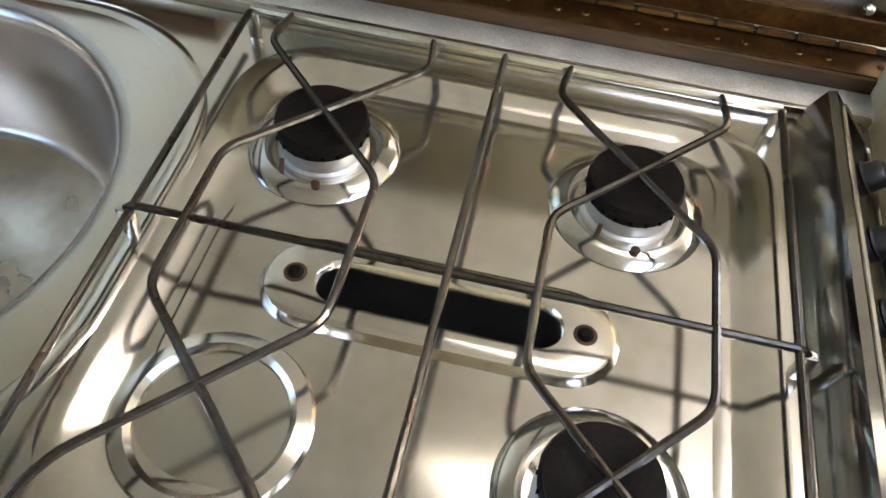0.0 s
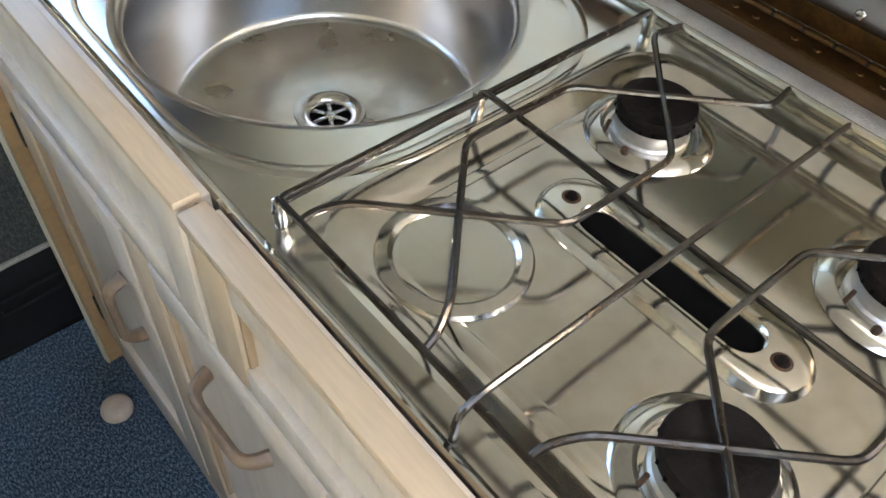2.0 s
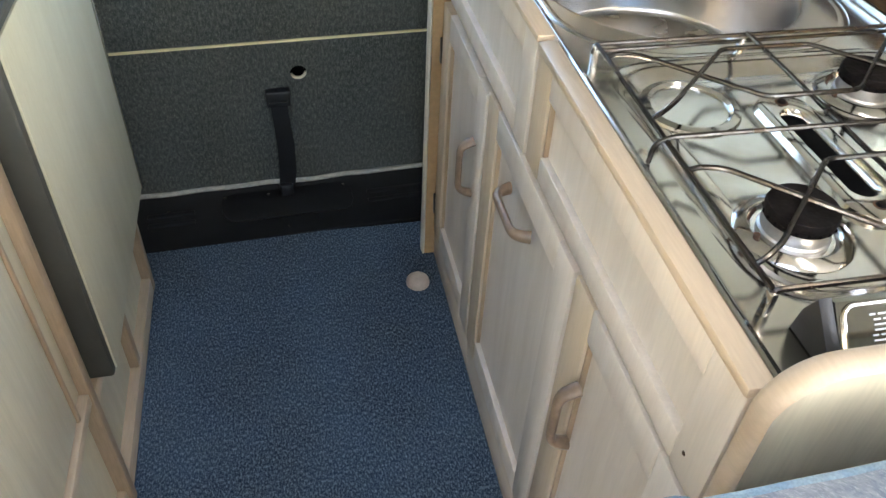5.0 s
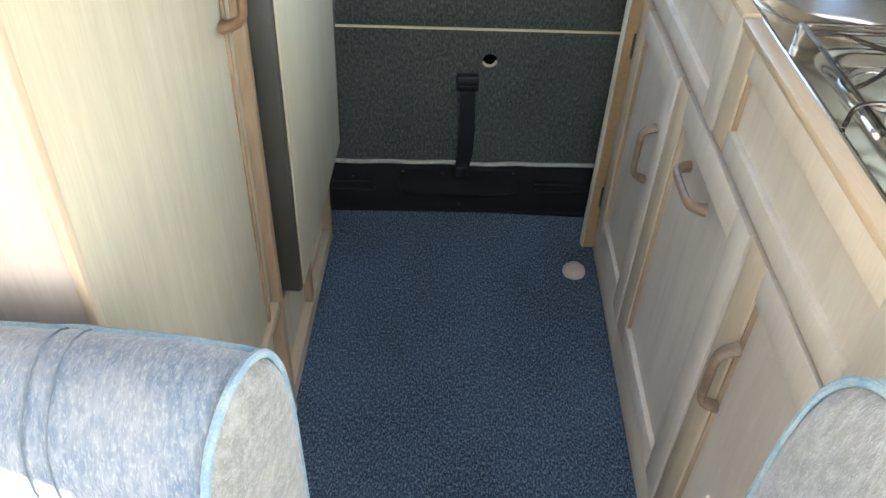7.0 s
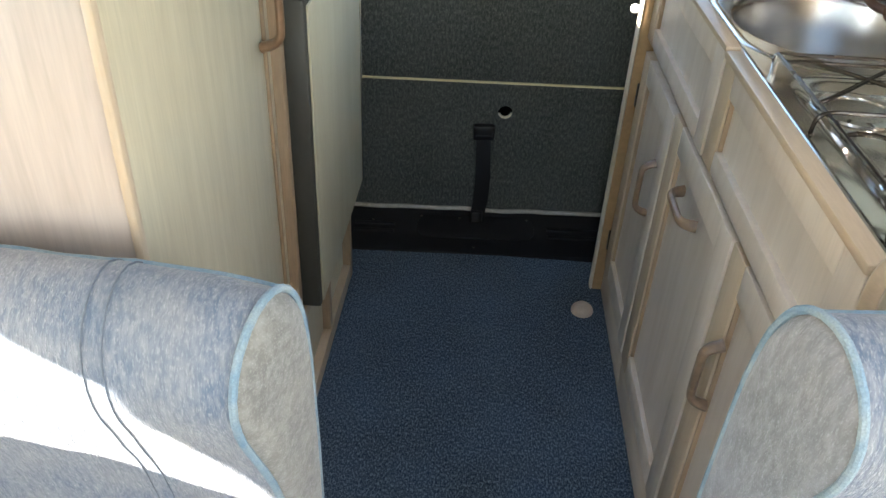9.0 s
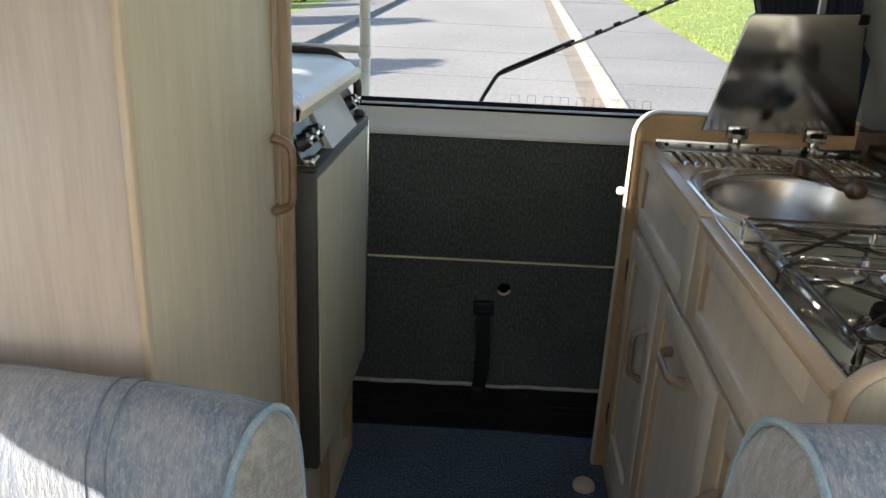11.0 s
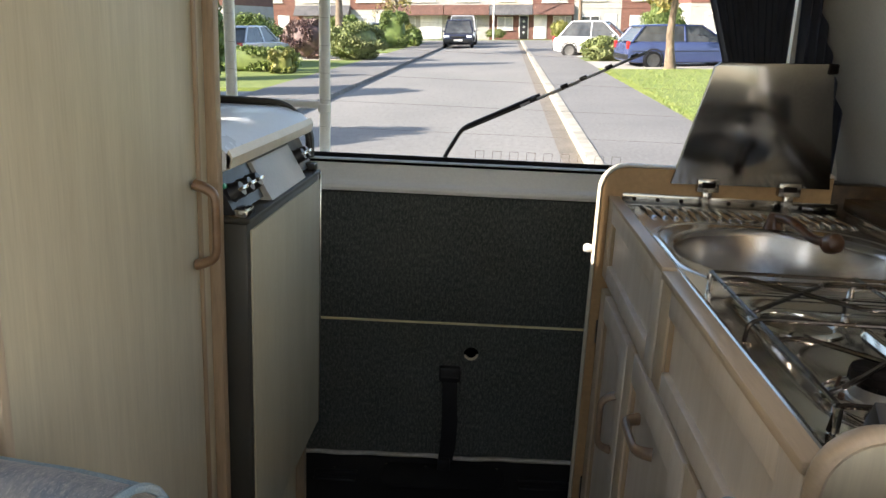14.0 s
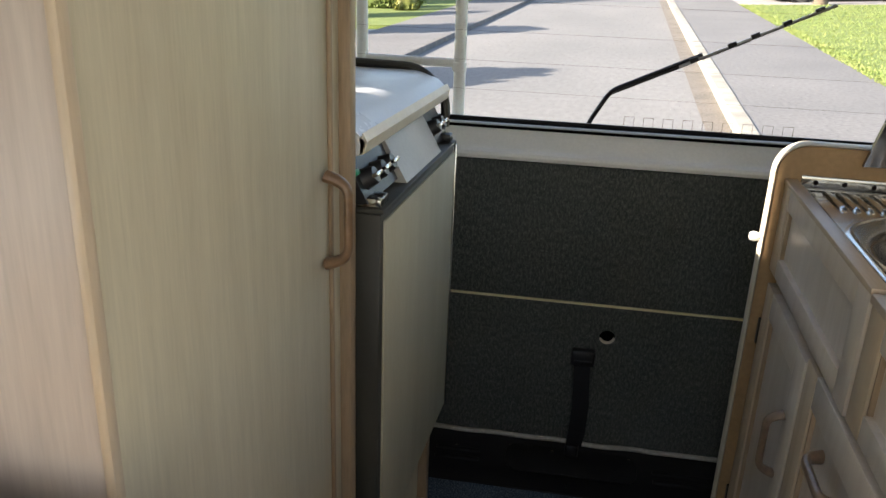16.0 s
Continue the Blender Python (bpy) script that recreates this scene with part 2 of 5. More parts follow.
# ---------------------------------------------------------------- mesh helpers
GLOSS_LID = surface("mirror_steel", (0.20, 0.197, 0.19), 0.13, 1.0, col2=(0.25, 0.245, 0.235), scale=4, fine=160, grain=0.06, bump=0.02, bump_scale=30, rough_var=0.05)
STRIP = surface("yellowed_cream_strip", (0.86, 0.76, 0.46), 0.4, col2=(0.80, 0.70, 0.42), scale=10, grain=0.05, bump=0)
RIM = surface("wheel_alloy", (0.13, 0.13, 0.13), 0.4, 0.6, scale=6, grain=0.1, bump=0)
LADDER = surface("white_ladder_paint", (0.86, 0.85, 0.81), 0.3, col2=(0.80, 0.78, 0.72), scale=9, grain=0.04, bump=0)


def thing(name, at, label, category, group="", kind="", m=None):
    ob = new(name)
    ob.empty_display_size = 0.05
    ob.matrix_basis = m if m is not None else Matrix.Translation(at)
    return tagged(ob, label, category, group, kind)


def mesh_of(name, bm, material, smooth=True):
    me = bpy.data.meshes.new(name)
    bmesh.ops.recalc_face_normals(bm, faces=bm.faces[:])
    bm.to_mesh(me)
    bm.free()
    if material is not None:
        me.materials.append(material)
    if smooth:
        me.shade_smooth()
        me.set_sharp_from_angle(angle=radians(38))
    return me


def part(name, bm, material, parent, label="", local=False, smooth=True):
    """One mesh under a thing or a part. Its vertices are in world metres unless local."""
    ob = new(name, mesh_of(name, bm, material, smooth))
    ob.parent = parent
    if not local and parent is not None and parent.type == 'EMPTY':
        ob.matrix_parent_inverse = parent.matrix_basis.inverted()
    return tagged(ob, label)


def solo(name, bm, material, label, category, group="", kind="", smooth=True):
    return tagged(new(name, mesh_of(name, bm, material, smooth)), label, category, group, kind)


def box(x0, x1, y0, y1, z0, z1, bevel=0.0, bm=None, seg=2):
    own = bmesh.new()
    bmesh.ops.create_cube(own, size=1.0)
    for v in own.verts:
        v.co = Vector((x0 + (v.co.x + 0.5) * (x1 - x0), y0 + (v.co.y + 0.5) * (y1 - y0), z0 + (v.co.z + 0.5) * (z1 - z0)))
    if bevel:
        bmesh.ops.bevel(own, geom=own.edges[:], offset=bevel, segments=seg, profile=0.5, affect='EDGES')
    return join(bm, own)


def join(bm, own):
    if bm is None:
        return own
    me = bpy.data.meshes.new("tmp")
    own.to_mesh(me)
    own.free()
    bm.from_mesh(me)
    bpy.data.meshes.remove(me)
    return bm


def turned(bm, m):
    bmesh.ops.transform(bm, matrix=m, verts=bm.verts[:])
    return bm


def prism(outline, axis, a, b, bevel=0.0, bm=None, seg=2):
    """A flat outline (pairs of the two other axes, in order) drawn out along an axis from a to b."""
    own = bmesh.new()

    def at(p, q):
        return {"x": (q, p[0], p[1]), "y": (p[0], q, p[1]), "z": (p[0], p[1], q)}[axis]
    lo = [own.verts.new(at(p, a)) for p in outline]
    hi = [own.verts.new(at(p, b)) for p in outline]
    own.faces.new(lo), own.faces.new(hi[::-1])
    for i in range(len(outline)):
        j = (i + 1) % len(outline)
        own.faces.new((lo[i], lo[j], hi[j], hi[i]))
    bmesh.ops.recalc_face_normals(own, faces=own.faces[:])
    if bevel:
        rims = [e for e in own.edges if (e.verts[0] in lo) == (e.verts[1] in lo)]
        bmesh.ops.bevel(own, geom=rims, offset=bevel, segments=seg, profile=0.5, affect='EDGES')
    return join(bm, own)


def lathe(profile, cx, cy, seg=32, bm=None, m=None):
    """A profile of (radius, height) turned round an upright line."""
    own = bmesh.new()
    rings = []
    for r, z in profile:
        if r < 1e-6:
            rings.append([own.verts.new((cx, cy, z))])
        else:
            rings.append([own.verts.new((cx + r * math.cos(2 * math.pi * i / seg), cy + r * math.sin(2 * math.pi * i / seg), z)) for i in range(seg)])
    for a, b in zip(rings, rings[1:]):
        for i in range(seg):
            j = (i + 1) % seg
            if len(a) == 1 and len(b) == 1:
                continue
            if len(a) == 1:
                own.faces.new((a[0], b[i], b[j]))
            elif len(b) == 1:
                own.faces.new((a[i], a[j], b[0]))
            else:
                own.faces.new((a[i], a[j], b[j], b[i]))
    if m is not None:
        turned(own, m)
    return join(bm, own)


def soften(points, r, n=4):
    """Rounds the corners of an open polyline."""
    pts = [Vector(p) for p in points]
    out = [pts[0]]
    for a, b, c in zip(pts, pts[1:], pts[2:]):
        d = min(r, (a - b).length * 0.45, (c - b).length * 0.45)
        p, q = b + (a - b).normalized() * d, b + (c - b).normalized() * d
        for i in range(n + 1):
            t = i / n
            out.append(p * (1 - t) ** 2 + b * 2 * t * (1 - t) + q * t * t)
    return out + [pts[-1]]


def tube(points, r, sides=8, bm=None, closed=False, flat=1.0):
    own = bmesh.new()
    pts = [Vector(p) for p in points]
    n = len(pts)
    rings = []
    up = None
    for i, p in enumerate(pts):
        a = pts[(i - 1) % n] if (closed or i) else p
        c = pts[(i + 1) % n] if (closed or i < n - 1) else p
        d = (c - a).normalized()
        if up is None:
            up = Vector((0, 0, 1)) if abs(d.z) < 0.9 else Vector((1, 0, 0))
        side = d.cross(up).normalized()
        up = side.cross(d).normalized()
        rings.append([own.verts.new(p + side * (r * math.cos(2 * math.pi * k / sides)) + up * (r * flat * math.sin(2 * math.pi * k / sides))) for k in range(sides)])
    pairs = list(zip(rings, rings[1:])) + ([(rings[-1], rings[0])] if closed else [])
    for a, b in pairs:
        for k in range(sides):
            j = (k + 1) % sides
            own.faces.new((a[k], a[j], b[j], b[k]))
    if not closed:
        own.faces.new(rings[0][::-1]), own.faces.new(rings[-1])
    return join(bm, own)


def rounded(x0, x1, y0, y1, r, n=6, corners=(1, 1, 1, 1)):
    """The outline of a rectangle with rounded corners; corners: low-low, high-low, high-high, low-high."""
    out = []
    for (cx, cy, a0), on in zip(((x0 + r, y0 + r, 180), (x1 - r, y0 + r, 270), (x1 - r, y1 - r, 0), (x0 + r, y1 - r, 90)), corners):
        if on:
            out += [(cx + r * math.cos(radians(a0 + 90 * i / n)), cy + r * math.sin(radians(a0 + 90 * i / n))) for i in range(n + 1)]
        else:
            out.append((x0 if a0 in (180, 90) else x1, y0 if a0 in (180, 270) else y1))
    return out


def loft(loops, bm=None, cap_first=False, cap_last=False, closed=True):
    """Skins equal loops of points."""
    own = bmesh.new()
    rings = [[own.verts.new(p) for p in lp] for lp in loops]
    n = len(rings[0])
    for a, b in zip(rings, rings[1:]):
        for i in range(n if closed else n - 1):
            j = (i + 1) % n
            own.faces.new((a[i], a[j], b[j], b[i]))
    if cap_first:
        own.faces.new(rings[0][::-1])
    if cap_last:
        own.faces.new(rings[-1])
    return join(bm, own)


def sheet(outer, holes, z):
    """A flat level sheet with holes in it."""
    own = bmesh.new()
    edges = []
    for loop in (outer, *holes):
        vs = [own.verts.new((p[0], p[1], z)) for p in loop]
        edges += [own.edges.new((vs[i], vs[(i + 1) % len(vs)])) for i in range(len(vs))]
    bmesh.ops.triangle_fill(own, use_beauty=True, use_dissolve=False, edges=edges)
    return own


def circle(cx, cy, r, n=48, sx=1.0, sy=1.0):
    return [(cx + r * sx * math.cos(2 * math.pi * i / n), cy + r * sy * math.sin(2 * math.pi * i / n)) for i in range(n)]


# ---------------------------------------------------------------- the van's shell
floor = solo("floor", box(-1.16, 0.72, -4.6, -0.172, -0.03, 0.0), CARPET, "dark blue flecked carpet on the van floor", "floor", kind="structure")
solo("wall_left", box(-1.22, -1.16, -1.70, -0.930, -0.05, 1.95), LINING, "pale lined van side wall behind the wardrobe", "wall", kind="structure")
solo("wall_left_rear", box(-1.22, -1.16, -0.815, 0.12, -0.05, 1.95), LINING, "pale lined van side wall behind the fridge", "wall", kind="structure")
# Unseen slit, sized so the sun strikes only the rear end panel's edging.
solo("wall_left_under_slit", box(-1.22, -1.16, -0.930, -0.815, -0.05, 1.24), LINING, "pale lined wall under an unseen slit for the sun", "wall", kind="structure")
solo("wall_left_over_slit", box(-1.22, -1.16, -0.930, -0.815, 1.56, 1.95), LINING, "pale lined wall over an unseen slit for the sun", "wall", kind="structure")
solo("wall_left_lower", box(-1.22, -1.16, -4.6, -1.70, -0.05, 0.86), LINING, "pale lined lower van side wall", "wall", kind="structure")
solo("wall_left_upper", box(-1.22, -1.16, -4.6, -1.70, 1.52, 1.95), LINING, "pale lined upper van side wall", "wall", kind="structure")
# Unseen slot between these pieces, trimmed to lay a sun patch on the seat.
solo("wall_left_over_slot", box(-1.22, -1.16, -1.872, -1.70, 1.065, 1.52), LINING, "pale lined wall over an unseen slot for the sun", "wall", kind="structure")
solo("wall_left_middle", box(-1.22, -1.16, -2.55, -1.872, 0.86, 1.52), LINING, "pale lined wall between a side window and the sun slot", "wall", kind="structure")
solo("wall_left_post", box(-1.22, -1.16, -3.6, -3.45, 0.86, 1.52), LINING, "pale lined post between side windows", "wall post", kind="structure")
solo("wall_right_lower", box(0.72, 0.78, -4.6, 0.02, -0.05, 0.95), LINING, "pale lined lower van side wall", "wall", kind="structure")
solo("wall_right_upper", box(0.72, 0.78, -4.6, 0.02, 1.52, 1.95), LINING, "pale lined upper van side wall", "wall", kind="structure")
for k, (a, b) in enumerate(((-1.75, 0.02), (-2.9, -2.75), (-3.6, -3.45))):
    solo("wall_right_post", box(0.72, 0.78, a, b, 0.95, 1.52), LINING, "pale lined post between side windows", "wall post", kind="structure")
# The opening left in the roof is unseen, added to let light in.
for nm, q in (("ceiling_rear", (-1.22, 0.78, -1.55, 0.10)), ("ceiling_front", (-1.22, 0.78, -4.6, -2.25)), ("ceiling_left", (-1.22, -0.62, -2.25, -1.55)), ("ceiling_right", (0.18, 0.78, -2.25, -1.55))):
    solo(nm, box(q[0], q[1], q[2], q[3], 1.90, 1.97), HEADLINER, "pale cloth headlining round an added roof opening", "ceiling", kind="structure")
solo("wall_front_lower", box(-1.22, 0.78, -4.66, -4.60, -0.05, 0.95), LINING, "plain front bulkhead under the windscreen", "wall", kind="structure")
solo("wall_front_upper", box(-1.22, 0.78, -4.66, -4.60, 1.65, 1.97), LINING, "plain header over the windscreen", "wall", kind="structure")


def window_light(name, at, aim, w, h, watts, colour=(0.95, 0.98, 1.0)):
    """An area lamp standing in for sky light at an unseen shell opening."""
    lamp = new(name, bpy.data.lights.new(name, 'AREA'))
    lamp.data.shape, lamp.data.size, lamp.data.size_y, lamp.data.energy, lamp.data.color = 'RECTANGLE', w, h, watts, colour
    lamp.matrix_world = look(at, aim)
    return lamp


window_light("side_window_light", (-1.18, -3.0, 1.2), (0, -2.6, 0.9), 0.95, 0.6, 0.55, (1.0, 0.955, 0.91))
window_light("sliding_door_light", (0.74, -2.28, 1.24), (-0.4, -2.0, 0.9), 0.95, 0.55, 1.4, (1.0, 0.955, 0.91))
window_light("windscreen_light", (-0.22, -4.58, 1.3), (-0.22, 0, 0.8), 1.7, 0.65, 1.0, (1.0, 0.955, 0.91))
# Fill lamp added in the wall slot to brighten the wardrobe side panel.
window_light("side_panel_fill", (-1.157, -1.786, 0.965), (-0.85, -1.45, 0.98), 0.165, 0.19, 0.20, (0.90, 0.96, 1.0))
# Fill lamp in the added roof opening, to brighten the interior.
window_light("overhead_fill", (-0.22, -1.9, 1.93), (-0.22, -1.9, 0), 0.75, 0.65, 0.5)

# the rear door: it stands at a slight angle to the kitchen run
REAR = Matrix.Translation((-0.29, 0, 0)) @ pose(0, 0, 0, 0, 0, 3.0) @ Matrix.Translation((0.29, 0, 0))
rear = thing("door_1", None, "van tailgate lined with dark grey felt below a wide window", "tailgate", kind="structure", m=REAR)
part("upper_panel", box(-0.98, 0.30, 0.0, 0.02, 0.466, 0.822, 0.003), DOOR_FELT, rear, "dark grey-green felt panel", local=True)
hole_rim = [(-0.292 + 0.021 * math.cos(2 * math.pi * i / 24), 0.374 + 0.021 * math.sin(2 * math.pi * i / 24)) for i in range(24)]
low = bmesh.new()
es = []
for loop in ([(-0.98, 0.055), (0.30, 0.055), (0.30, 0.460), (-0.98, 0.460)], hole_rim):
    vs = [low.verts.new((p[0], 0.0, p[1])) for p in loop]
    es += [low.edges.new((vs[i], vs[(i + 1) % len(vs)])) for i in range(len(vs))]
bmesh.ops.triangle_fill(low, use_beauty=True, edges=es)
ext = bmesh.ops.extrude_face_region(low, geom=low.faces[:])
bmesh.ops.translate(low, vec=(0, 0.018, 0), verts=[v for v in ext["geom"] if isinstance(v, bmesh.types.BMVert)])
part("lower_panel", low, DOOR_FELT, rear, "dark grey-green felt panel with a finger hole", local=True, smooth=False)
# Black sheet behind the felt supplies the shade of the finger hole.
part("backing", box(-1.1, 0.62, 0.04, 0.06, -0.05, 0.90), HOLE_BLACK, rear, local=True)
part("hole_arc", tube([(-0.292 + 0.0205 * math.cos(radians(a)), 0.012, 0.374 + 0.0205 * math.sin(radians(a))) for a in range(205, 346, 10)], 0.005, 6), CREAM, rear, "pale arc round the bottom of the finger hole", local=True)
part("joint_strip", box(-0.98, 0.30, -0.003, 0.012, 0.4605, 0.4655, 0.001), STRIP, rear, "thin cream strip across the felt", local=True)
ledge = prism([(0.004, 0.824), (-0.012, 0.828), (-0.015, 0.837), (-0.011, 0.845), (0.002, 0.850), (0.010, 0.858), (0.022, 0.874), (0.036, 0.890), (0.048, 0.901), (0.075, 0.905), (0.075, 0.824)], "x", -1.1, 0.62, 0.0)
part("window_ledge", ledge, CREAM_METAL, rear, "cream painted steel ledge", local=True)
part("window_seal", tube(soften([(-1.08, 0.055, 0.912), (0.60, 0.055, 0.912), (0.60, 0.03, 1.62), (-1.08, 0.03, 1.62)], 0.05) + [(-1.08, 0.055, 0.912)], 0.007, 6), RUBBER, rear, "black rubber window seal", local=True)
pane = part("pane", loft([[(-1.08, 0.058, 0.908), (0.60, 0.058, 0.908), (0.60, 0.032, 1.62), (-1.08, 0.032, 1.62)], [(-1.08, 0.062, 0.908), (0.60, 0.062, 0.908), (0.60, 0.036, 1.62), (-1.08, 0.036, 1.62)]], cap_first=True, cap_last=True), GLASS, rear, "clear tailgate window pane", local=True, smooth=False)
pane.visible_shadow = False
part("side_frame", box(-1.16, -1.075, 0.02, 0.08, 0.86, 1.66, 0.01), WHITE_PAINT, rear, local=True)
part("side_frame", box(0.60, 0.70, 0.02, 0.08, 0.86, 1.66, 0.01), WHITE_PAINT, rear, local=True)
part("top_frame", box(-1.16, 0.70, 0.0, 0.08, 1.60, 1.92, 0.01), WHITE_PAINT, rear, local=True)

# door sill, black plastic tread at the tailgate
sill = thing("door_sill", (-0.35, -0.09, 0), "black ribbed plastic tread along the tailgate opening", "door sill", kind="structure")
sl = prism([(-0.176, -0.012), (-0.172, 0.004), (-0.12, 0.008), (-0.02, 0.030), (0.005, 0.052), (0.05, 0.052), (0.05, -0.03), (-0.176, -0.03)], "x", -1.0, 0.30, 0.0)
part("tread", turned(sl, REAR), RUBBER, sill)
for k, (a, b) in enumerate(((-0.72, -0.60), (-0.14, 0.02))):
    for i in range(2):
        part("rib", turned(box(a, b, -0.095 + i * 0.030, -0.080 + i * 0.030, 0.006 + i * 0.006, 0.020 + i * 0.006, 0.003), REAR), RUBBER, sill)
cover = prism(rounded(-0.53, -0.18, -0.11, -0.015, 0.035, 5), "z", 0.0, 0.006, 0.002)
part("latch_cover", turned(cover, REAR @ pose(0, 0, 0.012) @ pose(0, -0.11, 0, 12.0) @ pose(0, 0.11, 0)), RUBBER, sill, "black latch cover plate with screws")
for x, y, z in ((-0.362, -0.145, 0.0075), (-0.52, -0.03, 0.035), (-0.20, -0.03, 0.035), (-0.405, -0.035, 0.035), (-0.665, -0.05, 0.027)):
    part("screw", turned(lathe([(0, z + 0.003), (0.004, z + 0.002), (0.005, z - 0.004)], x, y, 10), REAR), CHROME, sill)
felt = [(-0.98 + 1.28 * i / 60, -0.008 + 0.004 * noise.noise(Vector((i * 0.31, 0, 0))), 0.054 + 0.006 * noise.noise(Vector((i * 0.17, 3, 0)))) for i in range(61)]
part("felt_edge", turned(tube(felt, 0.0065, 6), REAR), SKIRT, sill, "frayed off-white felt edge")

strap = thing("pull_strap", (-0.35, 0, 0.03), "black webbing pull strap with a buckle on the tailgate", "strap")
part("buckle", turned(box(-0.380, -0.318, -0.026, 0.0, 0.296, 0.340, 0.006), REAR), BLACK, strap)
part("buckle_bar", turned(box(-0.372, -0.326, -0.028, -0.02, 0.308, 0.314, 0.002), REAR), BLACK, strap)
web = loft([[(-0.349 - w + s, y, z), (-0.349 + w + s, y, z), (-0.349 + w + s, y + 0.003, z), (-0.349 - w + s, y + 0.003, z)] for w, s, y, z in
            ((0.021, 0, -0.010, 0.31), (0.021, 0.002, -0.022, 0.25), (0.022, 0.006, -0.028, 0.18), (0.022, 0.004, -0.030, 0.10), (0.021, -0.002, -0.034, 0.055))], cap_first=True, cap_last=True)
part("webbing", turned(web, REAR), RUBBER, strap)
part("tongue", turned(box(-0.372, -0.336, -0.046, -0.022, 0.026, 0.066, 0.006), REAR), BLACK, strap)

solo("floor_button", lathe([(0, 0.024), (0.010, 0.0235), (0.020, 0.020), (0.027, 0.013), (0.029, 0.006), (0.029, 0.0)], -0.054, -0.405, 28), KNOB_BEIGE, "round beige plastic button on the blue carpet", "floor button")

# ---------------------------------------------------------------- the kitchen run
G0, G1 = -0.285, -1.452


def framed_front(name, y0, y1, z0, z1, parent, label, rail=0.055, stile=0.06, deep=0.011, thick=0.018, xface=0.0):
    """A front of stiles and rails round a sunk panel, facing the aisle."""
    lo, hi = min(y0, y1), max(y0, y1)
    door = part(name, box(xface + deep, xface + thick, lo + stile, hi - stile - 0.005, z0 + rail, z1 - rail), LAMINATE_Y, parent, label)
    # Brown strip paints in the shade on the far stile's inner wall.
    part("shaded_step", box(xface + 0.004, xface + thick, hi - stile - 0.005, hi - stile, z0 + rail, z1 - rail, 0.001), OAK_V, door, "inner step of the stile with shade put in as brown")
    part("stile", box(xface, xface + thick, lo, lo + stile, z0, z1, 0.0025), LAMINATE_Y, door)
    # Far stile is coloured darker than the near one to hold its shade.
    part("stile", box(xface, xface + thick, hi - stile, hi, z0, z1, 0.0025), STILE, door, "limed oak stile with shade put into its warmer colour")
    part("rail", box(xface + 0.0003, xface + thick, lo + stile, hi - stile, z1 - rail, z1, 0.0025), LAMINATE_Y, door)
    part("rail", box(xface + 0.0003, xface + thick, lo + stile, hi - stile, z0, z0 + rail, 0.004), LAMINATE_Y, door)
    return door


def pull(y, z, parent, upright=True, length=0.118, x=-0.001, out=-0.026, wood=None):
    """A bowed wooden pull handle."""
    h = length / 2
    rings = []
    for i in range(25):
        u = -1 + i / 12
        c = Vector((x + out * (1 - abs(u) ** 7), h * math.copysign(abs(u) ** 0.85, u), 0))
        d = Vector((-out * 7 * math.copysign(abs(u) ** 6, u), h * 0.9, 0)).normalized()
        side = Vector((-d.y, d.x, 0))
        wide, deep = 0.0085 + 0.003 * u ** 4, 0.0062 + 0.002 * u ** 4
        rings.append([tuple(c + side * (deep * math.cos(k * math.pi / 6)) + Vector((0, 0, wide * math.sin(k * math.pi / 6)))) for k in range(12)])
    bm = loft(rings, cap_first=True, cap_last=True)
    if upright:
        turned(bm, pose(0, 0, 0, 90, 0, 0))
    return part("handle", turned(bm, pose(0, y, z)), wood or HANDLE, parent, "bowed oak pull handle")


def unit(name, y0, y1, label):
    t = thing(name, (0.27, (y0 + y1) / 2, 0), label, "kitchen cabinet", "kitchen units of the run")
    part("carcass", box(0.0195, 0.50, min(y0, y1) + 0.001, max(y0, y1) - 0.001, 0.0, 0.715), LAMINATE_Y, t)
    part("plinth", box(0.006, 0.0185, min(y0, y1) + 0.001, max(y0, y1) - 0.001, 0.0, 0.092, 0.002), LAMINATE_H, t)
    return t


u1 = unit("kitchen_unit", -0.302, -0.680, "pale limed oak cabinet with one framed door, shut")
d = framed_front("door", -0.318, -0.674, 0.098, 0.692, u1, "framed limed oak door")
pull(-0.625, 0.508, d)
for z in (0.17, 0.58):
    part("hinge", box(-0.002, 0.012, -0.316, -0.303, z - 0.028, z + 0.028, 0.002), BLACK, u1, "black cranked hinge")
u2 = unit("kitchen_unit", -0.680, -1.122, "pale limed oak cabinet with a drop-down framed door, shut")
d = framed_front("door", -0.686, -1.118, 0.100, 0.706, u2, "framed limed oak drop-down door")
pull(-0.906, 0.630, d, upright=False)
u3 = unit("kitchen_unit", -1.122, -1.446, "pale limed oak cabinet with a framed door beside the seat, shut")
d = framed_front("door", -1.128, -1.440, 0.104, 0.712, u3, "framed limed oak door")
pull(-1.205, 0.528, d)

df = thing("drawer_front", (0.01, -0.59, 0.72), "pale limed oak drawer front below the sink", "drawer front", "fronts under the worktop")
framed_front("panel", -0.302, -0.880, 0.716, 0.893, df, "framed limed oak drawer face", rail=0.04, stile=0.055)
part("top_edge", box(-0.002, 0.022, -0.884, -0.302, 0.8935, 0.9035, 0.002), OAK, df, "pale oak top edge")
part("backing", box(0.0185, 0.03, -0.880, -0.302, 0.716, 0.893), LAMINATE_Y, df)
hf = thing("fascia_board", (0.01, -1.17, 0.72), "pale limed oak fascia below the hob", "cabinet fascia", "fronts under the worktop")
framed_front("panel", -0.892, -1.450, 0.720, 0.886, hf, "framed limed oak fascia", rail=0.04, stile=0.055)
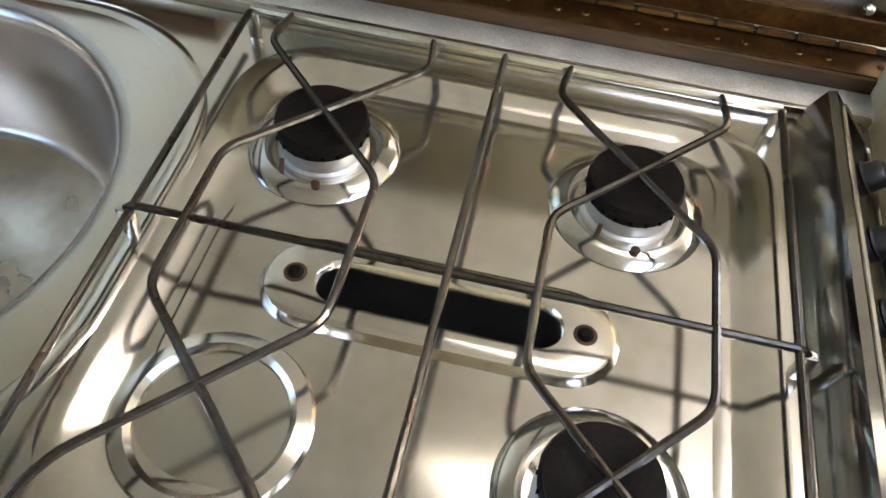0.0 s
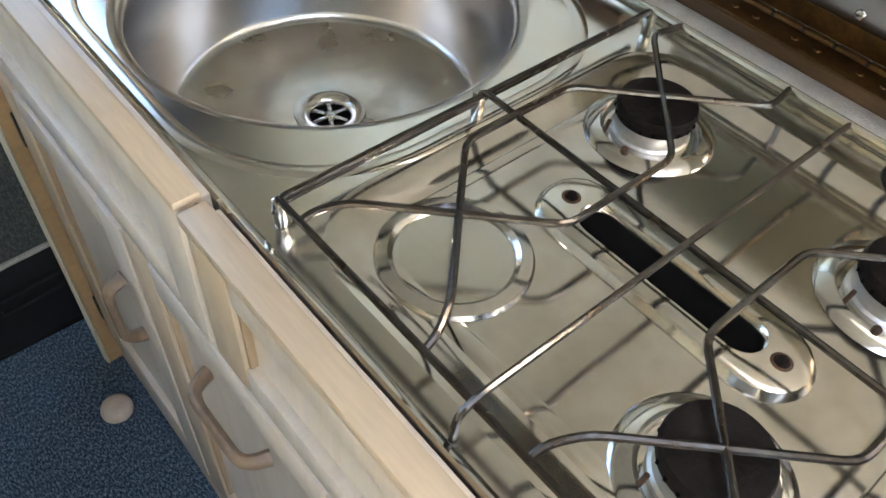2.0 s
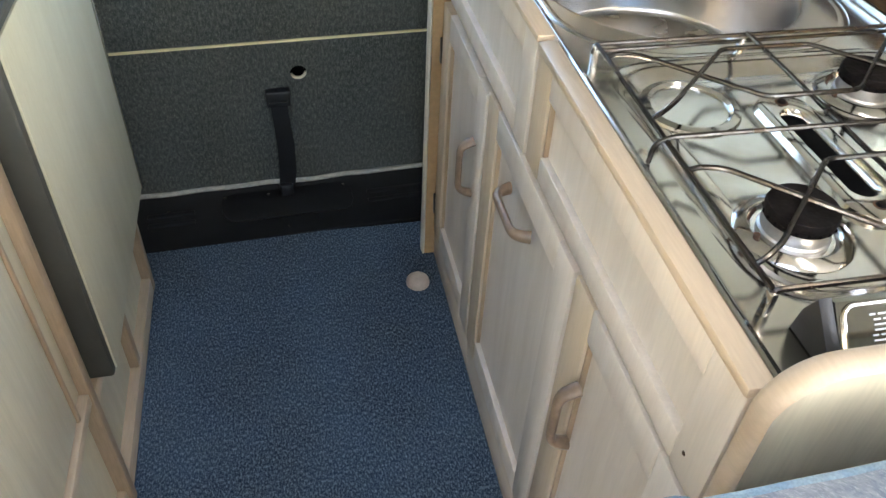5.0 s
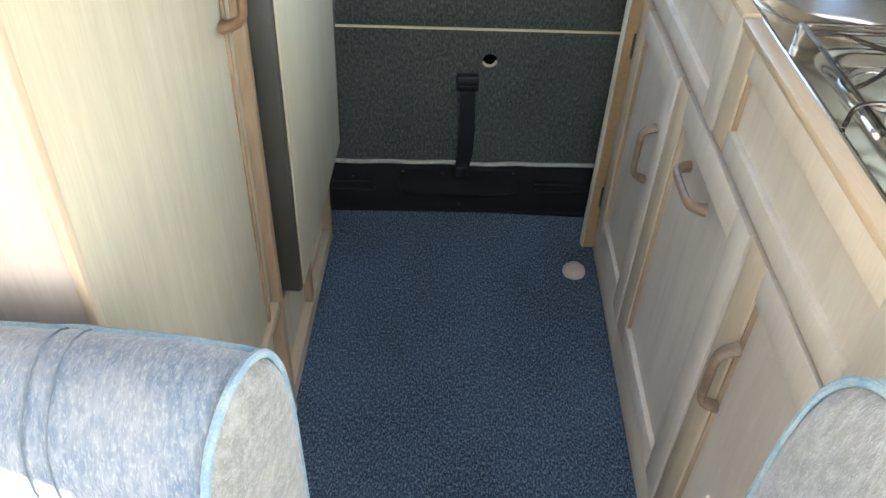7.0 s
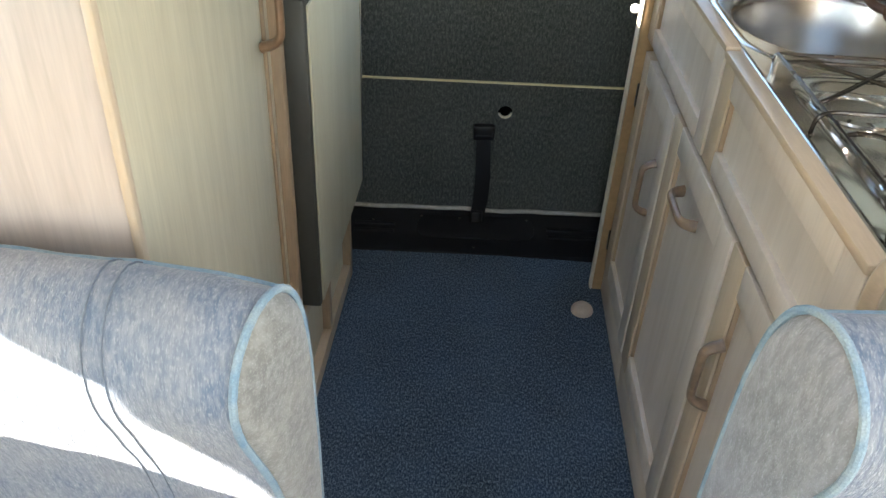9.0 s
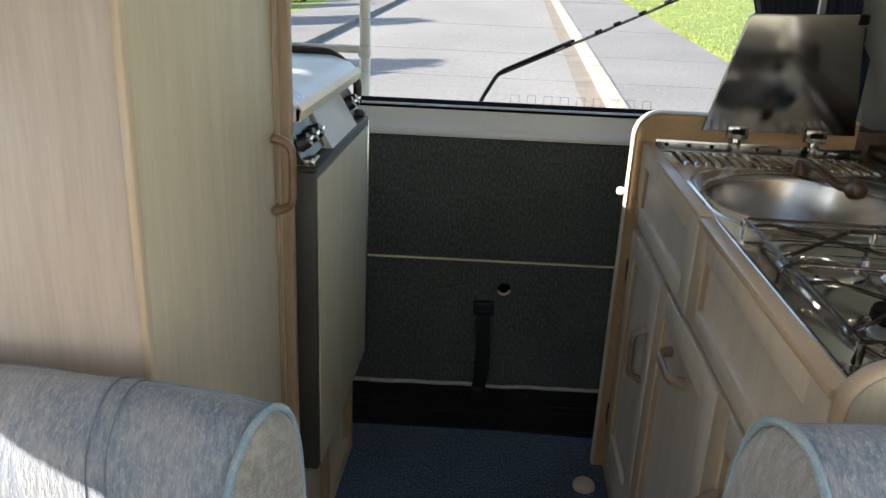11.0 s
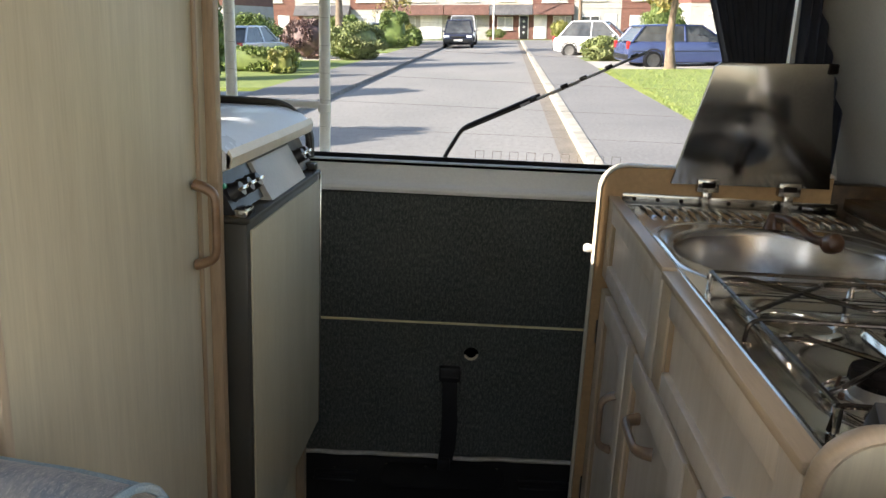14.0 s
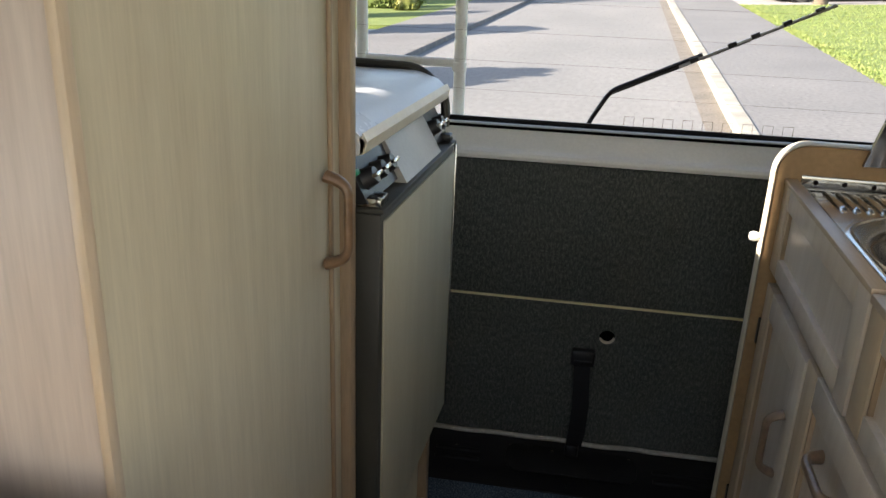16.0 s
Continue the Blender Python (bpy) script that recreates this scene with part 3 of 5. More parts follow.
part("top_edge", box(-0.003, 0.023, -1.451, -0.889, 0.8865, 0.8995, 0.003), OAK, hf, "pale oak top edge")
part("backing", box(0.0185, 0.03, -1.450, -0.892, 0.72, 0.886), LAMINATE_Y, hf)
part("screw_cap", lathe([(0, 0.001), (0.0022, 0.0008), (0.0028, 0)], 0, 0, 10, m=pose(0.0, -1.412, 0.755, 0, -90, 0)), RUSTY, hf, "small brown screw cap")

er = thing("end_panel", (0.25, -0.28, 0), "honey-coloured end board with cream rounded edging", "cabinet side", "end boards of the kitchen run")
part("board", prism(rounded(-0.018, 0.482, 0.0, 0.968, 0.055, 6, (0, 0, 0, 1)), "y", -0.300, -0.268, 0.0), HONEY, er)
edge = [(-0.021, -0.284, 0.0), (-0.021, -0.284, 0.912)] + [(0.036 - 0.057 * math.cos(radians(a)), -0.284, 0.914 + 0.057 * math.sin(radians(a))) for a in range(10, 91, 10)] + [(0.482, -0.284, 0.971)]
part("edging", tube(edge, 0.019, 8, flat=0.22), CREAM, er, "cream edging strip")
part("knob", lathe([(0, 0.022), (0.008, 0.020), (0.011, 0.012), (0.009, 0.004), (0.006, 0.0)], 0, 0, 16, m=pose(-0.024, -0.285, 0.775, 0, -90, 0)), WHITE_PAINT, er, "small white knob")
ef = thing("end_panel", (0.25, -1.46, 0), "pale board with a thick rounded edge beside the seat", "cabinet side", "end boards of the kitchen run")
part("board", prism(rounded(0.004, 0.56, 0.0, 0.935, 0.050, 6, (0, 0, 0, 1)), "y", -1.475, -1.455, 0.0), LAMINATE, ef)
edge = [(0.003, -1.465, 0.0), (0.003, -1.465, 0.885)] + [(0.054 - 0.051 * math.cos(radians(a)), -1.465, 0.885 + 0.051 * math.sin(radians(a))) for a in range(10, 91, 10)] + [(0.56, -1.465, 0.936)]
part("edging", tube(edge, 0.0125, 10, flat=0.5), OAK, ef, "thick pale oak edging strip")

# worktop: one pressed steel sheet with a round bowl, a ribbed drainer and the hob pan
WZ = 0.886
SX, SY, SR = 0.264, -0.690, 0.198
top = thing("sink_worktop", (0.28, -0.87, 0.72), "stainless steel worktop with round sink and ribbed drainer", "sink worktop")
HOB = rounded(0.062, 0.492, -1.372, -0.935, 0.07, 8)
bowl_rim = circle(SX, SY, SR + 0.012, 64)
flat = sheet([(0.034, -1.452), (0.520, -1.452), (0.520, -0.302), (0.031, -0.302)], [HOB, bowl_rim], WZ)
part("sheet", flat, STEEL, top)
part("front_lip", prism([(0.0325, 0.866), (0.0325, WZ + 0.0006), (0.035, WZ + 0.0026), (0.040, WZ + 0.0014), (0.042, WZ - 0.001), (0.038, 0.866)], "y", -1.452, -0.302, 0.0), STEEL_POL, top)
# Black strip stands in for shade in the gap before the steel.
part("gap_shade", box(0.0305, 0.0325, -1.452, -0.302, 0.80, 0.868), HOLE_BLACK, top)
bowl = lathe([(SR + 0.012, WZ), (SR + 0.006, WZ - 0.001), (SR, WZ - 0.005), (SR - 0.003, WZ - 0.014), (SR - 0.012, WZ - 0.075), (SR - 0.021, WZ - 0.126), (SR - 0.024, WZ - 0.133), (SR - 0.028, WZ - 0.1365), (SR - 0.032, WZ - 0.1380)], SX, SY, 72)
part("bowl_floor", lathe([(SR - 0.032, WZ - 0.1380), (SR - 0.036, WZ - 0.1386), (0.12, WZ - 0.1418), (0.06, WZ - 0.1475), (0.036, WZ - 0.150)], SX, SY, 72), BOWL_FLOOR, top, "bowl floor with beige reflections put into its colour")
part("bowl", bowl, STEEL_BOWL, top, "round brushed steel bowl")
ring = lathe([(0.042, WZ - 0.150), (0.0412, WZ - 0.1472), (0.031, WZ - 0.1478), (0.025, WZ - 0.1510), (0.0225, WZ - 0.156), (0.022, WZ - 0.165), (0, WZ - 0.166)], SX, SY, 32)
drain = part("drain", ring, STEEL_POL, top, "polished drain ring with cross bars")
# Black disc put in for the shade down the drain.
part("drain_well", lathe([(0.0218, WZ - 0.1605), (0, WZ - 0.1605)], SX, SY, 24), HOLE_BLACK, drain)
for k in range(6):
    c = turned(box(0.006, 0.0222, -0.0026, 0.0026, WZ - 0.160, WZ - 0.154, 0.0008), pose(SX, SY, 0, 0, 0, 60 * k))
    part("cross_bar", c, STEEL_POL, drain)
part("drain_hub", lathe([(0, WZ - 0.1515), (0.006, WZ - 0.152), (0.008, WZ - 0.156), (0.008, WZ - 0.160)], SX, SY, 16), STEEL_POL, drain)
# raised rim pressed round the bowl
part("pressed_rim", tube([(x, y, WZ - 0.0005) for x, y in rounded(0.046, 0.486, -0.930, -0.458, 0.155, 16)], 0.0085, 8, closed=True, flat=0.26), STEEL, top)
for k in range(19):
    x = 0.070 + k * 0.0225
    part("drainer_rib", tube(soften([(x, -0.318, WZ - 0.001), (x, -0.330, WZ + 0.003), (x + 0.004, -0.438, WZ + 0.003), (x + 0.004, -0.448, WZ - 0.001)], 0.008, 2), 0.0062, 8, flat=0.6), STEEL, top)
part("rear_upstand", box(0.028, 0.50, -0.3015, -0.294, WZ, WZ + 0.026, 0.002), LID_STEEL, top)
part("rear_angle", box(0.030, 0.50, -0.318, -0.3015, WZ + 0.001, WZ + 0.004, 0.001), LID_STEEL, top)
for k in range(9):
    part("rivet", lathe([(0, 0.003), (0.004, 0.002), (0.005, 0)], 0, 0, 10, m=pose(0.055 + k * 0.052, -0.3015, WZ + 0.013, 90, 0, 0)), IRON, top)


def ring_at(inset, z, r):
    return [(x, y, z) for x, y in rounded(0.062 + inset, 0.492 - inset, -1.372 + inset, -0.935 - inset, r, 8)]


HZ = 0.872
part("hob_pan", loft([ring_at(0, WZ, 0.07), ring_at(0.006, WZ - 0.001, 0.066), ring_at(0.014, WZ - 0.004, 0.060), ring_at(0.024, WZ - 0.0095, 0.055), ring_at(0.032, HZ + 0.0008, 0.05), ring_at(0.042, HZ, 0.042)], cap_last=True), HOB_STEEL, top, "sunk hob pan in polished steel")
part("pan_ridge", tube([(x, y, HZ) for x, y in rounded(0.105, 0.475, -1.338, -0.968, 0.06, 8)], 0.009, 8, closed=True, flat=0.12), HOB_STEEL, top)
part("back_upstand", box(0.513, 0.5195, -1.45, -0.31, WZ, WZ + 0.012, 0.002), STEEL_POL, top)

strip = thing("back_strip", (0.56, -0.87, 0.88), "dark stained wooden strip with a brass piano hinge behind the hob", "wooden strip")
part("metal_trim", box(0.521, 0.556, -1.47, -0.315, 0.874, 0.893, 0.002), ALU_TEXT, strip, "stucco textured aluminium trim")
part("board", box(0.5565, 0.60, -1.47, -0.29, 0.88, 0.906, 0.003), DARKWOOD, strip)
part("ledge", box(0.512, 0.612, -0.88, -0.03, 0.90, 0.926, 0.003), DARKWOOD, strip)
part("corner_block", box(0.483, 0.622, -0.300, -0.262, 0.87, 0.955, 0.004), DARKWOOD, strip)
part("hinge_leaf", box(0.560, 0.5915, -1.468, -0.905, 0.906, 0.9075, 0.0004), BRASS, strip, "tarnished brass hinge leaf")
part("hinge_pin", tube([(0.594, -1.47, 0.909), (0.594, -0.90, 0.909)], 0.0030, 8), IRON, strip)
for k in range(16):
    y = -1.455 + k * 0.035
    part("hinge_screw", lathe([(0, 0.0016), (0.003, 0.0012), (0.004, 0)], 0.575, y + (0.006 if k % 2 else -0.004), 8, m=pose(0, 0, 0.9075)), BRASS, strip)
    part("hinge_knuckle", tube([(0.594, y, 0.909), (0.594, y + 0.031, 0.909)], 0.0042, 8), BRASS, strip)
lidr = thing("steel_cover", (0.594, -1.18, 0.912), "polished steel hob lid folded up against the side lining", "steel cover")
part("plate", prism([(0.5995, 0.914), (0.5915, 0.961), (0.5485, 1.101), (0.5445, 1.100), (0.5875, 0.960), (0.5955, 0.914)], "y", -1.462, -0.908, 0.0), LID_STEEL, lidr)
part("hinge_leaf", prism([(0.5952, 0.9145), (0.5911, 0.938), (0.5898, 0.938), (0.5938, 0.9145)], "y", -1.462, -0.908, 0.0), BRASS, lidr, "tarnished brass hinge leaf")
for k in range(8):
    part("rivet", lathe([(0, 0.003), (0.004, 0.0022), (0.0055, 0)], 0, 0, 12, m=pose(0.5886, -1.43 + k * 0.070, 0.950, 0, -81, 0)), STEEL_POL, lidr, "round steel rivet")
wr = loft([[(0.606, y, 0.908), (0.598, y, 0.96), (0.555, y, 1.10), (0.47, y, 1.36), (0.40, y, 1.56), (0.36, y, 1.66)] for y in (-0.035, -0.3, -0.6, -0.9, -1.2, -1.62)], closed=False)
ext = bmesh.ops.extrude_face_region(wr, geom=wr.faces[:])
bmesh.ops.translate(wr, vec=(0.008, 0, 0.002), verts=[v for v in ext["geom"] if isinstance(v, bmesh.types.BMVert)])
solo("wall_right_lining", wr, WALL_GREY, "glossy grey sheet lining leaning in over the worktop", "wall lining", kind="structure")

# ---------------------------------------------------------------- left: wardrobe and fridge
XW = -0.69
wd = thing("wardrobe", (-0.92, -1.16, 0), "tall pale limed oak wardrobe with a single shut door", "wardrobe")
part("side", box(-1.155, XW - 0.004, -1.440, -1.420, 0.0, 1.86), SIDE, wd, "pale limed side panel")
part("side", box(-1.155, XW - 0.02, -0.885, -0.868, 0.0, 1.86), LAMINATE, wd)
part("corner_trim", box(XW - 0.006, XW + 0.004, -1.444, -1.431, 0.0, 1.86, 0.003), STILE, wd, "limed oak corner trim")
part("door_stile", box(XW - 0.018, XW - 0.006, -0.955, -0.905, 0.34, 1.80, 0.002), LAMINATE, wd)
dw = part("door", box(XW - 0.018, XW, -1.430, -0.957, 0.342, 1.80, 0.003), LAMINATE, wd, "pale limed oak door")
part("edge_bead", box(XW - 0.001, XW + 0.005, -0.966, -0.957, 0.342, 1.80, 0.002), OAK_V, dw)
part("top_bead", box(XW - 0.001, XW + 0.004, -1.430, -0.966, 1.288, 1.298, 0.0015), OAK, dw)
hw = pull(-0.984, 0.950, dw, out=0.030, x=XW + 0.004, length=0.118, wood=HANDLE_DARK)
part("frame_post", box(XW - 0.016, XW + 0.010, -0.905, -0.882, 0.0, 1.80, 0.003), OAK_V, wd, "pale oak upright")
part("frame_post", box(XW - 0.02, XW + 0.004, -0.882, -0.866, 0.0, 1.80, 0.003), LAMINATE, wd)
part("sill_rail", box(XW - 0.02, XW + 0.008, -1.42, -0.905, 0.312, 0.336, 0.003), OAK, wd, "pale oak rail under the door")
part("kick_panel", box(XW - 0.03, XW - 0.014, -1.42, -0.905, 0.0, 0.312), LAMINATE, wd)
part("kick_rail", box(XW - 0.018, XW + 0.002, -1.42, -0.905, 0.0, 0.05, 0.003), OAK, wd)
part("top", box(-1.155, XW, -1.44, -0.868, 1.80, 1.86), LAMINATE, wd)

fr = thing("fridge_cabinet", (-0.90, -0.6, 0), "low oak cabinet frame under a built-in fridge", "cabinet")
part("rear_post", box(XW - 0.03, XW + 0.004, -0.335, -0.312, 0.0, 0.93, 0.003), OAK_V, fr)
part("rear_side", box(-1.155, XW - 0.03, -0.330, -0.315, 0.0, 1.0), LAMINATE, fr)
part("base_panel", box(XW - 0.035, XW - 0.018, -0.866, -0.335, 0.0, 0.30), LAMINATE, fr)
part("base_rail", box(XW - 0.03, XW + 0.003, -0.866, -0.335, 0.262, 0.292, 0.003), OAK, fr, "pale oak rail")
part("base_rail", box(XW - 0.03, XW + 0.003, -0.866, -0.335, 0.0, 0.045, 0.003), OAK, fr)
part("middle_post", box(XW - 0.03, XW + 0.001, -0.61, -0.585, 0.045, 0.262, 0.003), OAK_V, fr)

fg = thing("fridge", (-0.90, -0.6, 0.30), "built-in beige caravan fridge, door shut, knobs on top", "fridge")
part("body", box(-1.15, XW - 0.01, -0.862, -0.340, 0.300, 0.955), FRIDGE_EDGE, fg)
door = part("door", box(-0.698, -0.650, -0.862, -0.350, 0.318, 0.925, 0.006), FRIDGE_EDGE, fg, "dark olive door frame")
part("door_panel", box(-0.6505, -0.6465, -0.848, -0.356, 0.326, 0.912, 0.001), FRIDGE_FACE, door, "beige door panel")
part("top_trim", box(-0.690, -0.645, -0.864, -0.348, 0.9255, 0.9335, 0.002), FRIDGE_EDGE, door, "dark tray edge")
part("edge_trim", box(-0.650, -0.644, -0.350, -0.3465, 0.32, 0.925, 0.001), CHROME, door)
fas = prism([(-0.700, 0.936), (-0.668, 0.940), (-0.700, 1.004), (-0.76, 1.004), (-0.76, 0.936)], "y", -0.866, -0.335, 0.001)
con = part("control_fascia", fas, BLACK, fg, "black sloping control fascia")
sl0 = prism([(-0.676, 0.930), (-0.652, 0.934), (-0.690, 1.000), (-0.70, 1.000)], "y", -0.71, -0.46, 0.002)
part("vent_cover", sl0, surface("grey_cover_plastic", (0.40, 0.39, 0.35), 0.38, col2=(0.35, 0.34, 0.31), scale=8, grain=0.06, bump=0.03), con, "grey plastic cover plate")
for y in (-0.835, -0.790, -0.745, -0.425, -0.385):
    kn = part("control_knob", lathe([(0, 0.022), (0.012, 0.021), (0.014, 0.016), (0.015, 0.004), (0.018, 0)], 0, 0, 20, m=pose(-0.684, y, 0.968, 0, 62, 0)), BLACK, con, "black control knob")
    part("knob_grip", turned(box(-0.003, 0.003, -0.013, 0.013, 0.018, 0.028, 0.001), pose(-0.684, y, 0.968, 0, 62, 0)), CHROME, kn)
part("indicator", turned(box(-0.004, 0.004, -0.006, 0.006, 0.0, 0.006, 0.001), pose(-0.690, -0.858, 0.982, 0, 62, 0)), surface("green_indicator", (0.03, 0.35, 0.16), 0.3, bump=0), con, "green indicator window")
part("latch", box(-0.690, -0.650, -0.862, -0.820, 0.934, 0.948, 0.003), CHROME, door, "chromed latch catch")
part("latch", box(-0.690, -0.652, -0.380, -0.352, 0.934, 0.950, 0.003), BLACK, door)

ct = thing("fridge_worktop", (-0.92, -0.6, 1.0), "white work surface over the fridge with cream rolled edge", "worktop")
part("slab", prism([(-1.155, 1.006), (-0.690, 1.006), (-0.676, 1.014), (-0.672, 1.030), (-0.694, 1.050), (-0.728, 1.063), (-0.745, 1.066), (-1.155, 1.066)], "y", -0.866, -0.318, 0.0), PLASTIC_W, ct)
part("front_roll", prism([(-0.692, 1.0065), (-0.674, 1.0125), (-0.6695, 1.030), (-0.676, 1.042), (-0.680, 1.036), (-0.680, 1.012)], "y", -0.866, -0.318, 0.0), CREAM, ct, "cream front edge")
rim2 = [(-0.678, -0.316, 0.955), (-0.678, -0.316, 1.018), (-0.735, -0.316, 1.070), (-1.15, -0.316, 1.076)]
part("end_edging", tube(soften(rim2, 0.03, 5), 0.010, 8), FRIDGE_EDGE, ct, "dark olive end edging")
part("end_line", tube(soften([(a, b - 0.011, c - 0.006) for a, b, c in rim2], 0.03, 5), 0.004, 6), BLACK, ct)

# ---------------------------------------------------------------- seats


def bench_seat(x0, x1, m, label, slant, fall, end_cloth, seams=()):
    """A bench with a padded backrest, rounded on top; its end caps are edged with piping."""
    prof = [(-0.008, 0.0), (-0.014, 0.10), (-0.040, 0.20), (-0.066, 0.265), (-0.086, 0.318), (-0.088, 0.360), (-0.070, 0.398), (-0.038, 0.420), (-0.004, 0.421), (0.024, 0.402), (0.042, 0.365), (0.052, 0.30), (0.056, 0.15), (0.056, 0.0)]
    prof = [tuple(p)[1:] for p in soften([(0, a, b) for a, b in prof], 0.03, 2)]
    t = thing("bench_seat", None, label, "bench seat", "padded seats", m=m)
    n = 60
    half = (x1 - x0) / 2
    loops = []
    for i in range(n + 1):
        u = i / n
        x = x0 + (x1 - x0) * u
        flare = slant * math.copysign(max(0.0, abs(2 * u - 1) - 0.75) / 0.25, u - 0.5)
        sag = fall * (abs(x - (x0 + x1) / 2) / half) ** 4
        row = []
        for y, z in prof:
            w = 0.005 * noise.noise(Vector((x * 7, y * 12, z * 8))) + 0.0015 * noise.noise(Vector((x * 30, y * 30, z * 25)))
            row.append((x + flare * (y + 0.088) / 0.144, y + w, z + 0.5 * w - sag))
        loops.append(row)
    back = part("backrest", loft(loops), VELOUR, t, "ribbed grey-blue velour backrest", local=True)
    for side in (0, 1):
        x = x1 if side else x0
        sg = 1 if side else -1
        cap = [[(x + sg * (q + slant * (-0.012 + (y + 0.012) * f + 0.088) / 0.144), -0.012 + (y + 0.012) * f, 0.2 + (z - fall - 0.2) * (0.6 + 0.4 * f)) for y, z in prof] for q, f in ((-0.001, 0.995), (0.001, 0.96), (0.007, 0.90), (0.012, 0.74), (0.014, 0.5), (0.014, 0.2))]
        part("end_cap", loft(cap, cap_last=True), end_cloth, back, "plain pale velour end", local=True)
        part("piping", tube([(x + sg * (0.002 + slant * (y + 0.088) / 0.144), y * 1.01, z - fall + 0.001) for y, z in prof], 0.0041, 8), PIPING, back, "light blue piping", local=True)
    crest = min(range(len(prof)), key=lambda k: abs(prof[k][0] - 0.024) + abs(prof[k][1] - 0.402))
    top_edge = [lp[crest] for lp in loops]
    part("top_piping", tube(top_edge, 0.0036, 8), PIPING, back, "light blue piping along the top", local=True)
    for x in seams:
        line = [tuple(Vector(p) + Vector((0, 0, 0.0006))) for p in min(loops, key=lambda lp: abs(lp[0][0] - x))[2:-4]]
        part("seam", tube(line, 0.0012, 6, flat=0.6), SEAM, back, "stitched seam", local=True)
    part("base", box(x0 + 0.01, x1 - 0.01, -0.50, -0.10, -m.translation.z, -0.10, 0.004), LAMINATE, t, "pale box base", local=True)
    part("seat_cushion", box(x0, x1, -0.54, -0.088, -0.098, 0.01, 0.03, seg=4), VELOUR, t, "velour seat cushion", local=True)
    part("back_board", box(x0 + 0.01, x1 - 0.01, -0.09, 0.05, -m.translation.z, -0.002, 0.004), LAMINATE, t, local=True)
    return t


SEAM = surface("stitch_thread", (0.17, 0.195, 0.23), 0.9, grain=0.2, bump=0)
bench_seat(-0.22, 0.312, pose(-0.873, -1.505, 0.466), "grey-blue ribbed velour bench seat with light blue piping, beside the wardrobe", 0.034, 0.022, VELOUR_SIDE, (0.188, 0.204))
bench_seat(-0.30, 0.26, pose(0.235, -1.555, 0.514), "grey-blue velour bench seat with light blue piping, beside the kitchen run", 0.034, 0.012, VELOUR_PALE)

# ---------------------------------------------------------------- on the worktop
GZ = 0.914


def cross_wires(y0):
    """Two bent wires that cross over the front and the rear burner."""
    a, k = 0.058, 0.056
    out = []
    for s in (1, -1):
        pts = [(0.488, y0 + s * 0.060, GZ + 0.001), (0.451, y0 + s * 0.066, GZ + 0.003), (0.383, y0, GZ + 0.003), (0.383 - k, y0 - s * k, GZ + 0.003), (0.151 + k, y0 - s * k, GZ + 0.003),
               (0.151, y0, GZ + 0.003), (0.151 - k, y0 + s * k, GZ + 0.003), (0.074, y0 + s * (k + 0.012), GZ - 0.002), (0.060, y0 + s * (k + 0.014), GZ - 0.008)]
        out.append(soften(pts, 0.012, 3))
    return out


gr = thing("pan_support", (0.265, -1.15, 0.886), "worn chromed wire pan support over the four-burner hob", "pan support")
L_, R_, F_, B_ = -0.934, -1.368, 0.058, 0.488
part("front_rail", tube([(F_, L_, GZ), (F_, R_, GZ)], 0.003, 8), WIRE, gr)
part("back_rail", tube([(B_, L_ + 0.004, GZ), (B_, R_, GZ)], 0.0042, 8), STEEL_POL, gr)
part("side_rail", tube(soften([(F_ - 0.004, L_, GZ - 0.012), (F_, L_, GZ), (B_, L_ + 0.004, GZ), (B_ + 0.004, L_ + 0.004, GZ - 0.02)], 0.008, 3), 0.0029, 8), WIRE, gr)
part("side_rail", tube([(F_ + 0.004, L_ + 0.008, GZ - 0.014), (B_ - 0.01, L_ + 0.012, GZ - 0.012)], 0.0028, 8), WIRE, gr)
part("side_rail", tube(soften([(F_ - 0.004, R_, GZ - 0.026), (F_, R_, GZ), (B_, R_, GZ), (B_ + 0.006, R_, GZ - 0.02)], 0.008, 3), 0.0031, 8), WIRE, gr)
part("cross_rail", tube(soften([(B_, -1.146, GZ + 0.001), (0.064, -1.146, GZ + 0.004), (F_ - 0.012, -1.146, GZ - 0.002), (F_ - 0.014, -1.146, GZ - 0.026)], 0.012, 4), 0.0029, 8), WIRE, gr, "brownish worn cross wire")
part("long_rail", tube(soften([(0.262, L_ + 0.010, GZ - 0.018), (0.262, L_ + 0.006, GZ + 0.003), (0.264, -1.15, GZ + 0.001), (0.262, R_ - 0.006, GZ + 0.002), (0.262, R_ - 0.010, GZ - 0.018)], 0.01, 3), 0.0029, 8), WIRE, gr)
for y0 in (-1.026, -1.260):
    for w in cross_wires(y0):
        part("cross_wire", tube(w, 0.0031, 8), WIRE, gr)
for x, y in ((F_, L_), (B_, L_ + 0.004), (F_, R_), (B_, R_), (0.262, L_ + 0.008), (0.262, R_ - 0.008)):
    part("foot", box(x - 0.004, x + 0.004, y - 0.005, y + 0.005, WZ, GZ - 0.001, 0.002), CHROME, gr, "bright corner clip")


